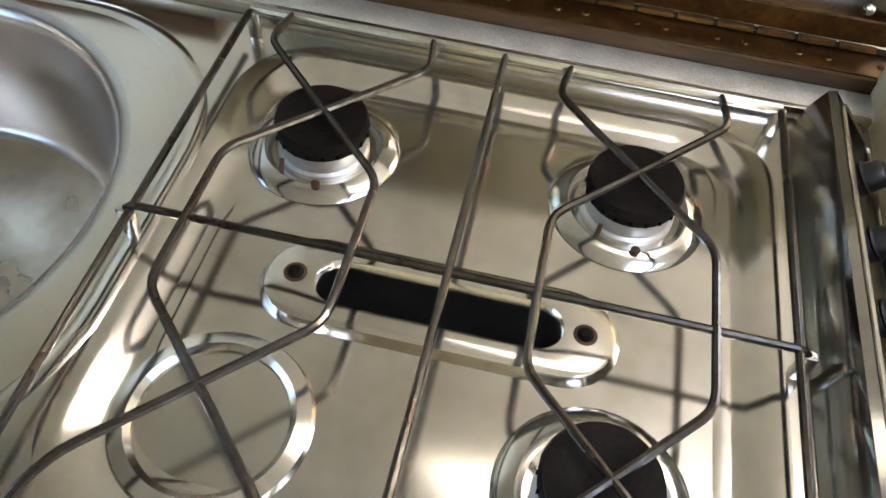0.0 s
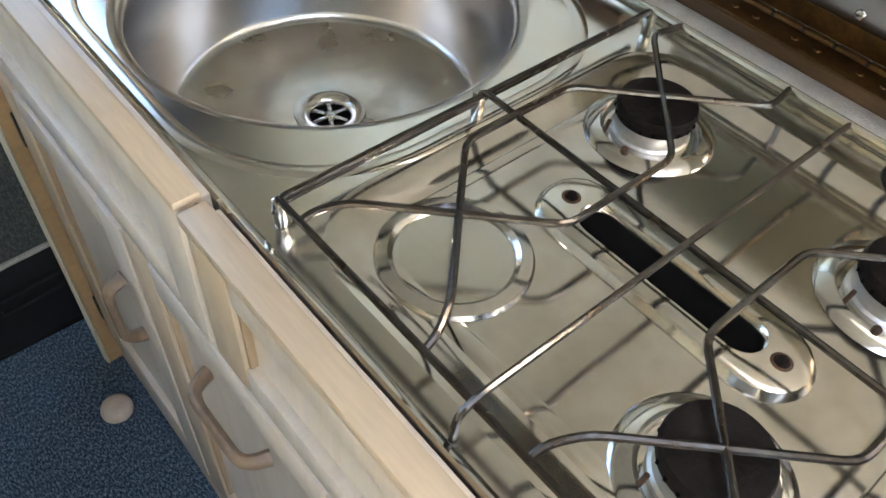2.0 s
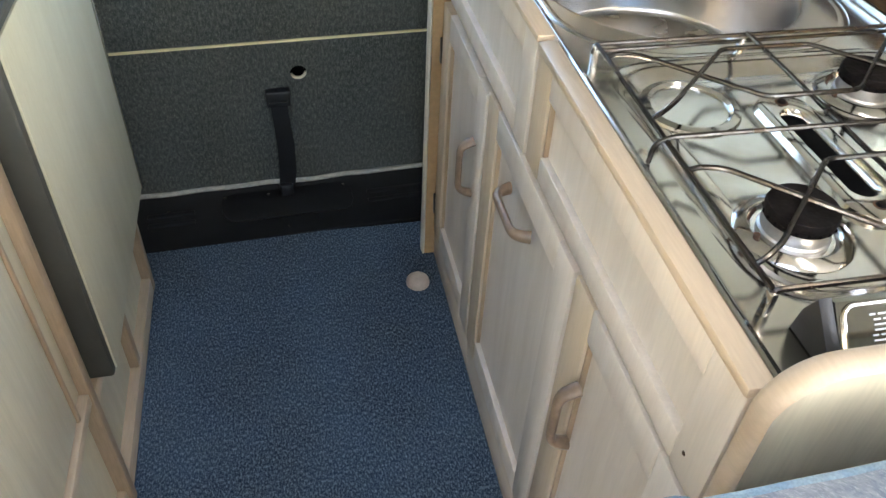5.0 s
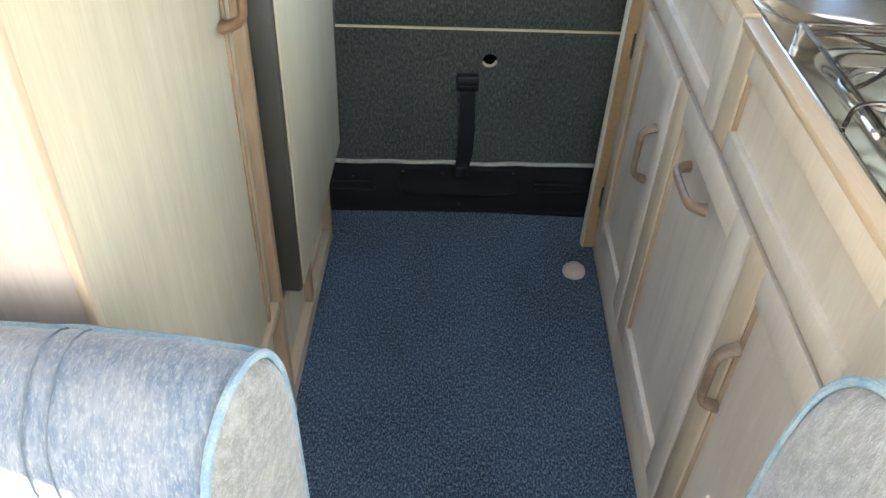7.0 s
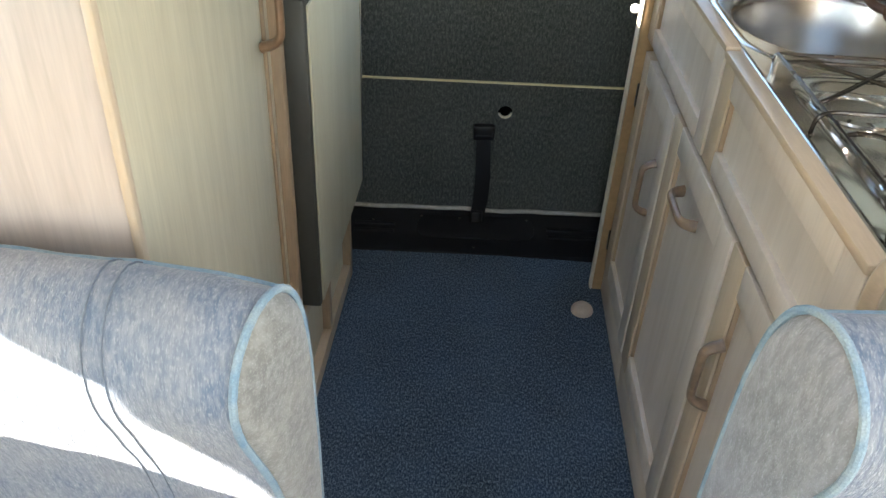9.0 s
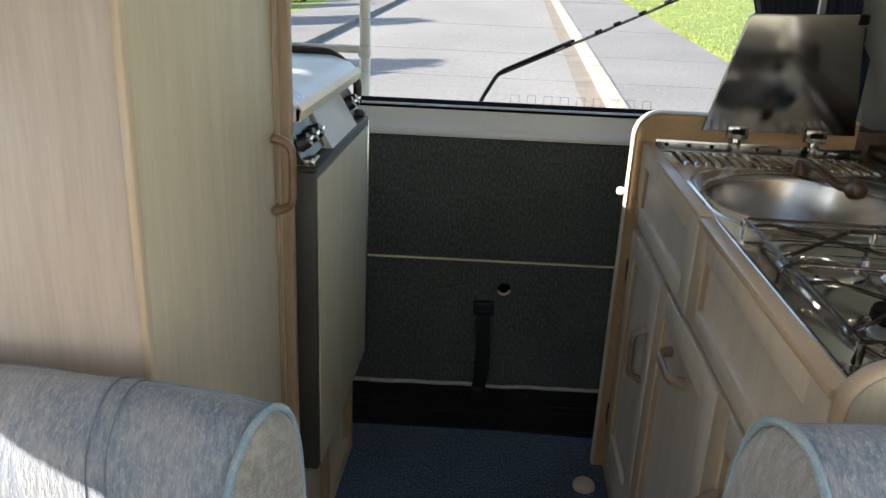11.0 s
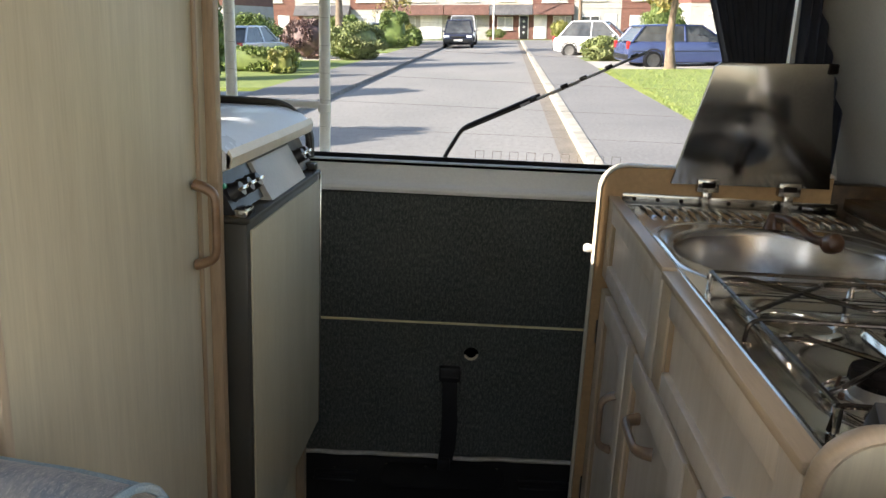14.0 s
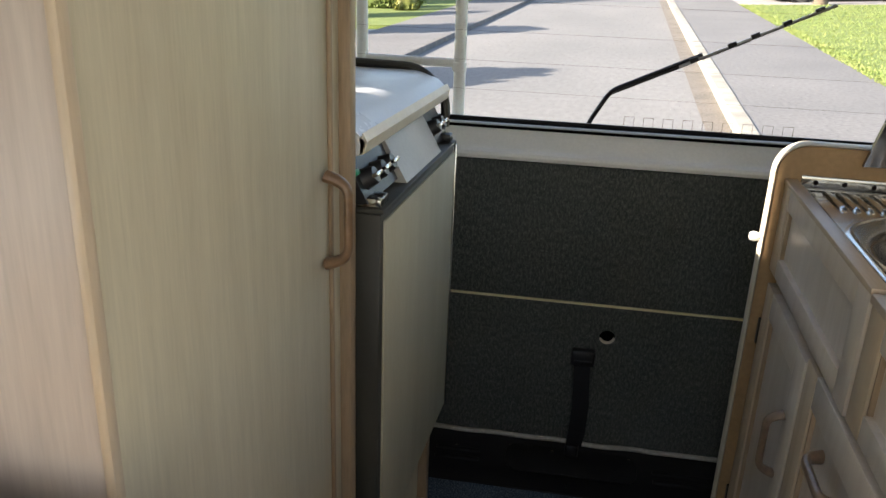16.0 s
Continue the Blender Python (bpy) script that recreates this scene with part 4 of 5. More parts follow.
def burner(x, y, complete=True):
    t = thing("gas_burner", (x, y, HZ), "gas burner with black cap and bright steel ring" if complete else "bright steel burner ring without its burner", "burner", "hob burners")
    if complete:
        ringp = [(0.060, HZ + 0.0005), (0.056, HZ + 0.004), (0.046, HZ + 0.0065), (0.043, HZ + 0.004), (0.040, HZ - 0.002), (0.036, HZ - 0.004), (0.0, HZ - 0.004)]
        part("steel_ring", lathe(ringp, x, y, 40), STEEL_POL, t, "bright flared steel ring")
        part("body", lathe([(0.036, HZ - 0.004), (0.036, HZ + 0.004), (0.0335, HZ + 0.006), (0.0335, HZ + 0.018), (0.035, HZ + 0.020), (0.030, HZ + 0.022), (0, HZ + 0.022)], x, y, 36), ALU, t, "aluminium burner crown")
        part("port_band", lathe([(0.0345, HZ + 0.0195), (0.0352, HZ + 0.0205), (0.0352, HZ + 0.0255), (0.0345, HZ + 0.0262)], x, y, 36), IRON, t, "row of flame ports")
        part("cap", lathe([(0.0355, HZ + 0.0262), (0.0362, HZ + 0.030), (0.0345, HZ + 0.0345), (0.020, HZ + 0.0352), (0.018, HZ + 0.0345), (0.0, HZ + 0.0345)], x, y, 36), IRON, t, "dark brown enamelled cap")
        for k in range(20):
            a = 2 * math.pi * k / 20
            # Small black blocks stand in for shade in the flame openings.
            part("flame_port", turned(box(-0.001, 0.001, -0.0012, 0.0012, -0.0017, 0.0017), pose(x + 0.0352 * math.cos(a), y + 0.0352 * math.sin(a), HZ + 0.023)), HOLE_BLACK, t)
        part("spark_pin", tube([(x - 0.040, y + 0.022, HZ - 0.002), (x - 0.037, y + 0.020, HZ + 0.018)], 0.002, 8), RUSTY, t)
        part("thermocouple", tube([(x - 0.046, y - 0.008, HZ - 0.002), (x - 0.046, y - 0.008, HZ + 0.010)], 0.0035, 8), RUSTY, t)
    else:
        part("steel_ring", lathe([(0.062, HZ + 0.0005), (0.060, HZ + 0.004), (0.051, HZ + 0.006), (0.047, HZ + 0.003), (0.0465, HZ + 0.0006)], x, y, 48), STEEL_POL, t, "bright flared steel ring")
        part("dish", lathe([(0.0465, HZ + 0.0008), (0.0, HZ + 0.0008)], x, y, 40), STEEL, t)
    return t


burner(0.150, -1.027, False)
burner(0.388, -1.022)
burner(0.388, -1.262)
burner(0.155, -1.258)

vp = thing("hob_vent_plate", (0.262, -1.142, HZ), "raised oblong steel plate with a long black slot", "vent plate")


def stadium(l, w, z, n=10):
    c = []
    for s, a0 in ((1, 0), (-1, 180)):
        c += [(0.262 + w * math.cos(radians(a0 + 180 * i / n)), -1.142 + s * (l - w) + w * math.sin(radians(a0 + 180 * i / n)), z) for i in range(n + 1)]
    return c


part("plate", loft([stadium(0.125, 0.038, HZ + 0.0002), stadium(0.121, 0.034, HZ + 0.007), stadium(0.117, 0.030, HZ + 0.0085), stadium(0.086, 0.0185, HZ + 0.0085), stadium(0.083, 0.0155, HZ + 0.005), stadium(0.082, 0.0145, HZ + 0.001)]), HOB_STEEL, vp)
# Black patch over the pan stands in for the shaded depth.
part("slot", loft([stadium(0.0835, 0.016, HZ + 0.0012), stadium(0.08, 0.013, HZ + 0.001)], cap_last=True), HOLE_BLACK, vp, "black fill standing in for shade inside the slot")
for s in (1, -1):
    part("screw", lathe([(0, HZ + 0.0125), (0.0038, HZ + 0.012), (0.005, HZ + 0.0092), (0.0075, HZ + 0.0087)], 0.262, -1.142 + s * 0.100, 14), IRON, vp, "dark rusted round-headed screw")
    part("rust_ring", lathe([(0.0, HZ + 0.0091), (0.0075, HZ + 0.0090), (0.0082, HZ + 0.0086)], 0.262, -1.142 + s * 0.100, 18), RUSTY, vp, "rust stain round the screw")

cp = thing("hob_control_box", (0.27, -1.41, WZ), "sloping polished steel hob control box with worn label", "control panel")
wedge = prism([(-1.386, WZ + 0.001), (-1.390, 0.912), (-1.398, 0.930), (-1.404, 0.932), (-1.448, WZ + 0.001)], "x", 0.085, 0.50, 0.001)
part("housing", wedge, LID_STEEL, cp, "polished steel housing")
part("end_cheek", prism([(-1.386, WZ + 0.001), (-1.390, 0.913), (-1.400, 0.934), (-1.452, WZ + 0.001)], "x", 0.072, 0.0845, 0.001), BLACK, cp, "black end cheek")
FACE = pose(0.29, -1.4260, 0.9095, 46.3, 0, 0)
rimp = [(x, y, 0.0015) for x, y in rounded(-0.20, 0.20, -0.028, 0.028, 0.010, 5)]
part("panel_rim", turned(tube(rimp, 0.0018, 6, closed=True), FACE), CHROME, cp)
lab = None
rng = random.Random(4)
for k in range(9):
    a = -0.178 + rng.random() * 0.006
    while a < -0.105:
        b = a + 0.004 + rng.random() * 0.010
        lab = box(a, b, 0.018 - k * 0.0042, 0.0195 - k * 0.0042, 0.0008, 0.0014, bm=lab)
        a = b + 0.0025
part("label_bars", turned(lab, FACE), PLASTIC_W, cp, "worn white lines of small print", smooth=False)
for x in (-0.075, -0.01, 0.055, 0.12):
    part("control_knob", turned(lathe([(0, 0.016), (0.009, 0.015), (0.011, 0.012), (0.012, 0.002), (0.014, 0.0006)], x + 0.03, -0.010, 24), FACE), BLACK, cp, "black control knob")

lid = thing("steel_cover", (0.30, -0.29, 0.93), "polished steel sink lid standing open on two hinges", "sink lid")
lp = prism([(0.128, 0.940), (0.470, 0.946), (0.425, 1.205), (0.415, 1.212), (0.196, 1.206), (0.184, 1.198)], "y", -0.006, 0.006, 0.0015)
part("plate", turned(lp, pose(0, -0.309, 0.94, 6.5) @ pose(0, 0, -0.94)), GLOSS_LID, lid, "mirror polished steel plate")
for x in (0.208, 0.383):
    hg = part("hinge", box(x - 0.024, x + 0.024, -0.324, -0.304, 0.925, 0.956, 0.003), LID_STEEL, lid, "worn steel box hinge")
    part("hinge_slot", box(x - 0.014, x + 0.014, -0.3265, -0.323, 0.936, 0.948, 0.001), IRON, hg)
    part("hinge_leg", box(x - 0.010, x + 0.010, -0.324, -0.308, 0.888, 0.927, 0.002), LID_STEEL, hg)
part("catch", box(0.413, 0.433, -0.350, -0.330, 1.190, 1.212, 0.004), IRON, lid)

tap = thing("folding_tap", (0.34, -0.57, 0.88), "brown plastic folding tap lying across the sink", "tap")
part("base", lathe([(0, 0.918), (0.010, 0.917), (0.014, 0.910), (0.016, 0.892), (0.020, WZ)], 0.306, -0.470, 20), TAP_BROWN, tap)
part("spout", tube(soften([(0.306, -0.470, 0.910), (0.318, -0.520, 0.914), (0.340, -0.585, 0.892), (0.352, -0.612, 0.894)], 0.02, 4), 0.0085, 10), TAP_BROWN, tap)
part("tap_knob", lathe([(0, 0.020), (0.010, 0.0185), (0.0175, 0.012), (0.0195, 0.0), (0.017, -0.012), (0.008, -0.018), (0, -0.019)], 0, 0, 24, m=pose(0.357, -0.626, 0.896, 70, 0, 20)), TAP_BROWN, tap, "round brown knob")

# ---------------------------------------------------------------- curtain, outside of the tailgate


def curtain(x0, x1, y, z0, z1, pinch, folds, label):
    loops = []
    for j in range(15):
        v = j / 14
        z = z0 + (z1 - z0) * v
        row = []
        for i in range(folds * 8 + 1):
            u = i / (folds * 8)
            c = x0 + pinch * (1 - v) + (x1 - x0 - pinch * (1 - v)) * u
            row.append((c, y + 0.014 * math.sin(2 * math.pi * folds * u + 0.6 * math.sin(3 * v + u * 9)) + 0.004 * noise.noise(Vector((u * 6, v * 3, 1))), z))
        loops.append(row)
    bm = loft(loops, closed=False)
    e = bmesh.ops.extrude_face_region(bm, geom=bm.faces[:])
    bmesh.ops.translate(bm, vec=(0, 0.0025, 0), verts=[v for v in e["geom"] if isinstance(v, bmesh.types.BMVert)])
    t = thing("curtain", (x0, y, z0), label, "curtain", "tailgate curtains")
    part("cloth", bm, CURTAIN, t)
    part("rail", tube([(x0 - 0.05, y, z1 + 0.008), (x1 + 0.05, y, z1 + 0.008)], 0.006, 8), WHITE_PAINT, t)
    return t


curtain(0.140, 0.424, -0.055, 0.90, 1.60, 0.245, 12, "dark navy pleated curtain drawn aside at the rear window")
curtain(0.418, 0.560, -0.098, 0.90, 1.60, 0.03, 6, "dark navy pleated curtain hanging in the rear corner")
solo("corner_pillar", prism([(0.455, 0.002), (0.50, -0.012), (0.72, -0.012), (0.72, 0.045), (0.455, 0.04)], "z", 0.90, 1.66, 0.003), CREAM_METAL, "cream painted rear corner pillar", "pillar", kind="structure")

ladder = thing("rear_ladder", (-0.86, 0.12, 0.9), "white tubular ladder on the outside of the tailgate", "ladder")
for x in (-0.735, -0.995):
    part("upright", tube([(x, 0.115, 0.62), (x, 0.108, 1.0), (x - 0.004, 0.085, 1.75)], 0.0155, 12), LADDER, ladder)
for z in (0.72, 1.036, 1.352, 1.668):
    part("rung", tube([(-0.995, 0.107, z), (-0.735, 0.107, z)], 0.0115, 10), LADDER, ladder)
for z in (1.028, 1.344):
    part("collar", lathe([(0.0165, z - 0.012), (0.0185, z - 0.010), (0.0185, z + 0.010), (0.0165, z + 0.012)], -0.736, 0.106, 14), LADDER, ladder)
wp = thing("rear_wiper", (-0.395, 0.08, 0.91), "black rear wiper lying across the tailgate window", "wiper")
part("arm", tube(soften([(-0.402, 0.085, 0.900), (-0.392, 0.085, 0.925), (-0.352, 0.084, 0.996), (-0.15, 0.080, 1.094)], 0.02, 4), 0.0058, 8), BLACK, wp)
part("arm_rod", tube([(-0.358, 0.088, 0.985), (-0.05, 0.083, 1.132)], 0.0028, 6), BLACK, wp)
part("blade", tube([(-0.20, 0.074, 1.063), (0.118, 0.070, 1.218)], 0.0042, 6), ALU, wp, "grey metal blade")
for u in (0.1, 0.35, 0.5, 0.7, 0.9):
    part("blade_clip", turned(box(-0.010, 0.010, -0.005, 0.005, -0.005, 0.006, 0.001), pose(-0.20 + 0.318 * u, 0.072, 1.066 + 0.155 * u, 0, -26, 0)), BLACK, wp)
st = thing("country_sticker", (-0.93, 0.06, 1.37), "round white country sticker with dark letters on the window", "sticker")
part("disc", lathe([(0, 0.0), (0.078, 0.0), (0.078, 0.0008), (0, 0.0008)], 0, 0, 40, m=pose(-0.925, 0.0535, 1.385, 92, 0, 0)), PLASTIC_W, st)
ft = bpy.data.curves.new("letters", 'FONT')
ft.body, ft.size, ft.extrude, ft.align_x, ft.align_y = "GB", 0.115, 0.0004, 'CENTER', 'CENTER'
tmp = bpy.data.objects.new("letters", ft)
lm = bpy.data.meshes.new_from_object(tmp)
bpy.data.objects.remove(tmp)
lm.materials.append(surface("brown_print", (0.10, 0.07, 0.045), 0.6, bump=0))
lo = new("letters", lm)
lo.parent = st
lo.matrix_parent_inverse = st.matrix_basis.inverted()
lo.matrix_basis = pose(-0.925, 0.0515, 1.385, 92, 0, 0) @ Matrix.Diagonal((-1, 1, 1, 1))
ht = thing("window_heater", (-0.2, 0.05, 0.92), "fine heater wires printed across the tailgate window", "window heater")
for k in range(9):
    z = 0.985 + k * 0.07
    y = 0.0555 - (z - 0.908) * 0.0365
    part("heater_wire", turned(box(-1.05, 0.58, y - 0.0003, y, z, z + 0.0004), REAR), RUSTY, ht, smooth=False)
comb = []
for k in range(9):
    x = -0.31 + 0.046 * k
    comb += [(x, 0.054, 0.918), (x, 0.0535, 0.941), (x + 0.023, 0.0535, 0.941), (x + 0.023, 0.054, 0.918)]
part("aerial_print", turned(tube(comb, 0.0006, 4), REAR), RUSTY, ht, "stepped aerial line", smooth=False)

# ---------------------------------------------------------------- the street behind the van
OUT = Matrix.Translation((-0.29, -2.16, -0.50)) @ pose(0, 0, 0, 0, 0, -0.7) @ pose(0, 0, 0, 1.8, 0, 0) @ pose(0, 0, 0, 0, -2.7, 0)
TARMAC = surface("worn_tarmac", (0.160, 0.157, 0.148), 0.9, col2=(0.205, 0.198, 0.185), scale=0.35, stretch=(1, 0.4, 1), fine=14, grain=0.12, bump=0.5, bump_scale=90, contrast=(0.35, 0.65))
PAVING = surface("pavement_asphalt", (0.135, 0.132, 0.127), 0.9, col2=(0.175, 0.170, 0.162), scale=0.5, fine=20, grain=0.25, bump=0.5, bump_scale=90)
KERB = surface("pale_kerbstone", (0.40, 0.37, 0.295), 0.85, col2=(0.25, 0.235, 0.20), scale=3, fine=60, grain=0.2, bump=0.4, per_object=0.15)
KERB_DARK = surface("grey_kerbstone", (0.19, 0.18, 0.165), 0.85, col2=(0.12, 0.115, 0.11), scale=3, fine=60, grain=0.2, bump=0.4, per_object=0.2)
GUTTER = surface("brown_gutter_grit", (0.185, 0.16, 0.128), 0.95, col2=(0.13, 0.115, 0.095), scale=2.5, fine=40, grain=0.35, bump=0.5)
LAWN = surface("lawn_soil", (0.11, 0.16, 0.03), 0.95, col2=(0.16, 0.20, 0.05), scale=1.5, fine=40, grain=0.4, bump=0.8, bump_scale=70)
GRASS = surface("grass_blades", (0.16, 0.225, 0.05), 0.8, col2=(0.24, 0.27, 0.085), scale=2, fine=30, grain=0.3, bump=0)
DRIVE = surface("pale_concrete", (0.36, 0.34, 0.31), 0.9, col2=(0.28, 0.27, 0.25), scale=1.2, fine=30, grain=0.15, bump=0.3)
BRICK = surface("red_brick_wall", (0.175, 0.082, 0.062), 0.9, col2=(0.13, 0.065, 0.052), scale=2, stretch=(1, 1, 2.5), fine=12, grain=0.3, bump=0.4, bump_scale=20)
RENDER = surface("white_render", (0.39, 0.38, 0.36), 0.9, col2=(0.32, 0.31, 0.29), scale=1.2, fine=30, grain=0.06)
BUFF = surface("cream_render", (0.52, 0.46, 0.37), 0.9, col2=(0.46, 0.40, 0.32), scale=1.2, fine=30, grain=0.08)
TILE_G = surface("grey_roof_tiles", (0.10, 0.10, 0.105), 0.85, col2=(0.07, 0.07, 0.075), scale=2, fine=8, grain=0.3, bump=0.6, bump_scale=10)
TILE_R = surface("brown_roof_tiles", (0.13, 0.065, 0.05), 0.85, col2=(0.09, 0.05, 0.04), scale=2, fine=8, grain=0.3, bump=0.6, bump_scale=10)
UPVC = surface("white_window_frame", (0.76, 0.76, 0.74), 0.4, scale=2, grain=0.03, bump=0)
DARK_PANE = surface("dark_house_pane", (0.03, 0.034, 0.038), 0.08, col2=(0.10, 0.105, 0.105), scale=0.9, fine=3, grain=0.3, bump=0)
PALE_PANE = surface("curtained_house_pane", (0.42, 0.43, 0.42), 0.12, col2=(0.30, 0.31, 0.31), scale=1.2, fine=3, grain=0.2, bump=0)
BARK = surface("tree_bark", (0.20, 0.155, 0.11), 0.95, col2=(0.12, 0.09, 0.065), scale=6, stretch=(1, 1, 0.3), fine=20, grain=0.35, bump=1.0, bump_scale=20)


def leaf_mat(name, a, b):
    return surface(name, a, 0.6, col2=b, scale=1.1, fine=6, grain=0.35, bump=0)


LEAF_TREE = leaf_mat("yellowing_leaves", (0.12, 0.14, 0.03), (0.26, 0.19, 0.05))
LEAF_HEDGE = leaf_mat("hedge_leaves", (0.07, 0.12, 0.025), (0.13, 0.17, 0.04))
LEAF_BUSH = leaf_mat("shrub_leaves", (0.11, 0.15, 0.04), (0.19, 0.20, 0.08))
LEAF_RED = leaf_mat("purple_shrub_leaves", (0.10, 0.055, 0.055), (0.17, 0.11, 0.10))
LEAF_GOLD = leaf_mat("golden_shrub_leaves", (0.20, 0.19, 0.045), (0.14, 0.165, 0.035))


def out_solo(name, bm, material, label, category, kind="structure", smooth=False):
    ob = solo(name, bm, material, label, category, kind=kind, smooth=smooth)
    ob.matrix_basis = OUT
    return ob


def out_thing(name, x, y, z, label, category, group="", turn=0):
    return thing(name, None, label, category, group, m=OUT @ pose(x, y, z, 0, 0, turn))


out_solo("ground", box(-900, 900, -500, 1500, -0.3, -0.06), LAWN, "wide grassy ground round the estate", "ground")
out_solo("road", box(-3.85, 1.06, -40, 66, -0.10, 0.0), TARMAC, "worn grey tarmac residential road", "road")
out_solo("road_turning", box(-16, 13, 62, 67.5, -0.10, -0.004), TARMAC, "tarmac turning head before the houses", "road")
out_solo("gutter", box(0.80, 1.06, -40, 66, -0.08, 0.004), GUTTER, "gritty brown gutter along the kerb", "gutter")
out_solo("pavement", box(1.24, 3.15, -40, 62, -0.10, 0.10), PAVING, "dark asphalt pavement beside the lawn", "pavement")
out_solo("pavement_far_side", box(-5.9, -4.0, -40, 62, -0.10, 0.09), PAVING, "asphalt pavement on the far side", "pavement")
out_solo("lawn", box(3.15, 18, 5, 27.0, -0.10, 0.10), LAWN, "bright green verge lawn", "lawn")
out_solo("driveway", box(3.15, 18, 27.0, 32.2, -0.10, 0.09), DRIVE, "pale concrete driveway", "driveway")
out_solo("driveway_side", box(3.15, 18, 35, 40.5, -0.10, 0.09), DRIVE, "pale concrete driveway", "driveway")
out_solo("lawn_side", box(3.15, 18, 32.2, 35, -0.10, 0.11), LAWN, "green garden strip", "lawn")
for a, b, mm, nm in ((8, 11.2, DRIVE, "driveway_far"), (14.5, 18.5, DRIVE, "driveway_far"), (34, 40, DRIVE, "driveway_far"), (19.5, 33, LAWN, "lawn_far"), (41, 60, LAWN, "lawn_far")):
    out_solo(nm, box(-22, -5.9, a, b, -0.10, 0.085), mm, "front garden ground beside the far pavement", "garden ground")
kr = out_thing("kerb", 1.13, 0, 0, "row of pale worn kerbstones along the road", "kerb")
tagged(kr, kind="structure")
kl = out_thing("kerb", -3.93, 0, 0, "row of grey kerbstones on the far side", "kerb")
tagged(kl, kind="structure")
ks = mesh_of("kerbstone", box(-0.075, 0.11, -0.452, 0.452, -0.08, 0.115, 0.02), KERB, False)
ks2 = mesh_of("kerbstone", box(-0.08, 0.08, -0.452, 0.452, -0.08, 0.10, 0.015), KERB_DARK, False)
for k in range(64):
    for root, me in ((kr, ks), (kl, ks2)):
        o = new("kerbstone", me)
        o.parent = root
        o.location = (0.008 * noise.noise(Vector((k * 0.7, 1, 0))), 5.0 + 0.91 * k, 0.006 * noise.noise(Vector((k * 0.9, 4, 0))))
# grass blades on the verge
rng = random.Random(11)
vs, fs = [], []
for k in range(34000):
    x, y = 3.12 + rng.random() ** 1.3 * 9, 8 + rng.random() * 19
    if rng.random() < 0.15:
        x = 3.10 + rng.random() * 0.25
    h, a = 0.02 + rng.random() * 0.035, rng.random() * 6.28
    c, s = math.cos(a) * 0.013, math.sin(a) * 0.013
    i = len(vs)
    vs += [(x - c, y - s, 0.09), (x + c, y + s, 0.09), (x + s * 2, y - c * 2, 0.09 + h)]
    fs.append((i, i + 1, i + 2))
gme = bpy.data.meshes.new("grass")
gme.from_pydata(vs, [], fs)
gme.materials.append(GRASS)
go = tagged(new("grass", gme), "bright green uneven grass on the verge", "grass", kind="stuff")
go.matrix_basis = OUT


def leaves(clumps, size, count, seed, keep=lambda p: True):
    """Many small leaves scattered in soft clumps."""
    r = random.Random(seed)
    v, f = [], []
    for k in range(count):
        cx, cy, cz, rx, ry, rz = clumps[r.randrange(len(clumps))]
        d = Vector((r.gauss(0, 1), r.gauss(0, 1), r.gauss(0, 1))).normalized() * (r.random() ** 0.4)
        p = Vector((cx + d.x * rx, cy + d.y * ry, cz + d.z * rz))
        if not keep(p):
            continue
        q = Euler((r.random() * 6.3, r.random() * 6.3, r.random() * 6.3)).to_matrix()
        s = size * (0.6 + 0.8 * r.random())
        i = len(v)
        for a, b in ((-1, 0), (0, -0.5), (1, 0), (0, 0.5)):
            v.append(tuple(p + q @ Vector((a * s, b * s, 0))))
        f.append((i, i + 1, i + 2, i + 3))
    me = bpy.data.meshes.new("leaves")
    me.from_pydata(v, [], f)
    return me


def crown(root, me, material, name="crown"):
    me.materials.append(material)
    o = new(name, me)
    o.parent = root
    return tagged(o, kind="stuff")


def shrub(x, y, w, d, h, material, label, seed, square=False, size=0.05, count=1500, z=0.09, category="bush"):
    t = out_thing("hedge" if square else "bush", x, y, z, label, category, "garden shrubs")
    r = random.Random(seed)
    core = bmesh.new()
    bmesh.ops.create_icosphere(core, subdivisions=3, radius=1.0)
    for vv in core.verts:
        n = 1 + 0.14 * noise.noise(vv.co * 2.3 + Vector((seed, 0, 0)))
        c = vv.co * n
        if square:
            c = Vector([math.copysign(abs(a) ** 0.45, a) for a in c])
        vv.co = Vector((c.x * w * 0.36, c.y * d * 0.36, h * 0.46 + c.z * h * 0.44))
    part("core", core, material, t, local=True)
    cl = []
    for k in range(70):
        q = Vector((r.gauss(0, 1), r.gauss(0, 1), r.gauss(0, 1))).normalized()
        if square:
            q = Vector([math.copysign(abs(a) ** 0.45, a) for a in q])
        cl.append((q.x * w * 0.42, q.y * d * 0.42, max(h * 0.06, h * 0.48 + q.z * h * 0.44), w * 0.13, d * 0.13, h * 0.11))
    crown(t, leaves(cl, size * 1.15, int(count * 4.2), seed), material, "foliage")
    return t


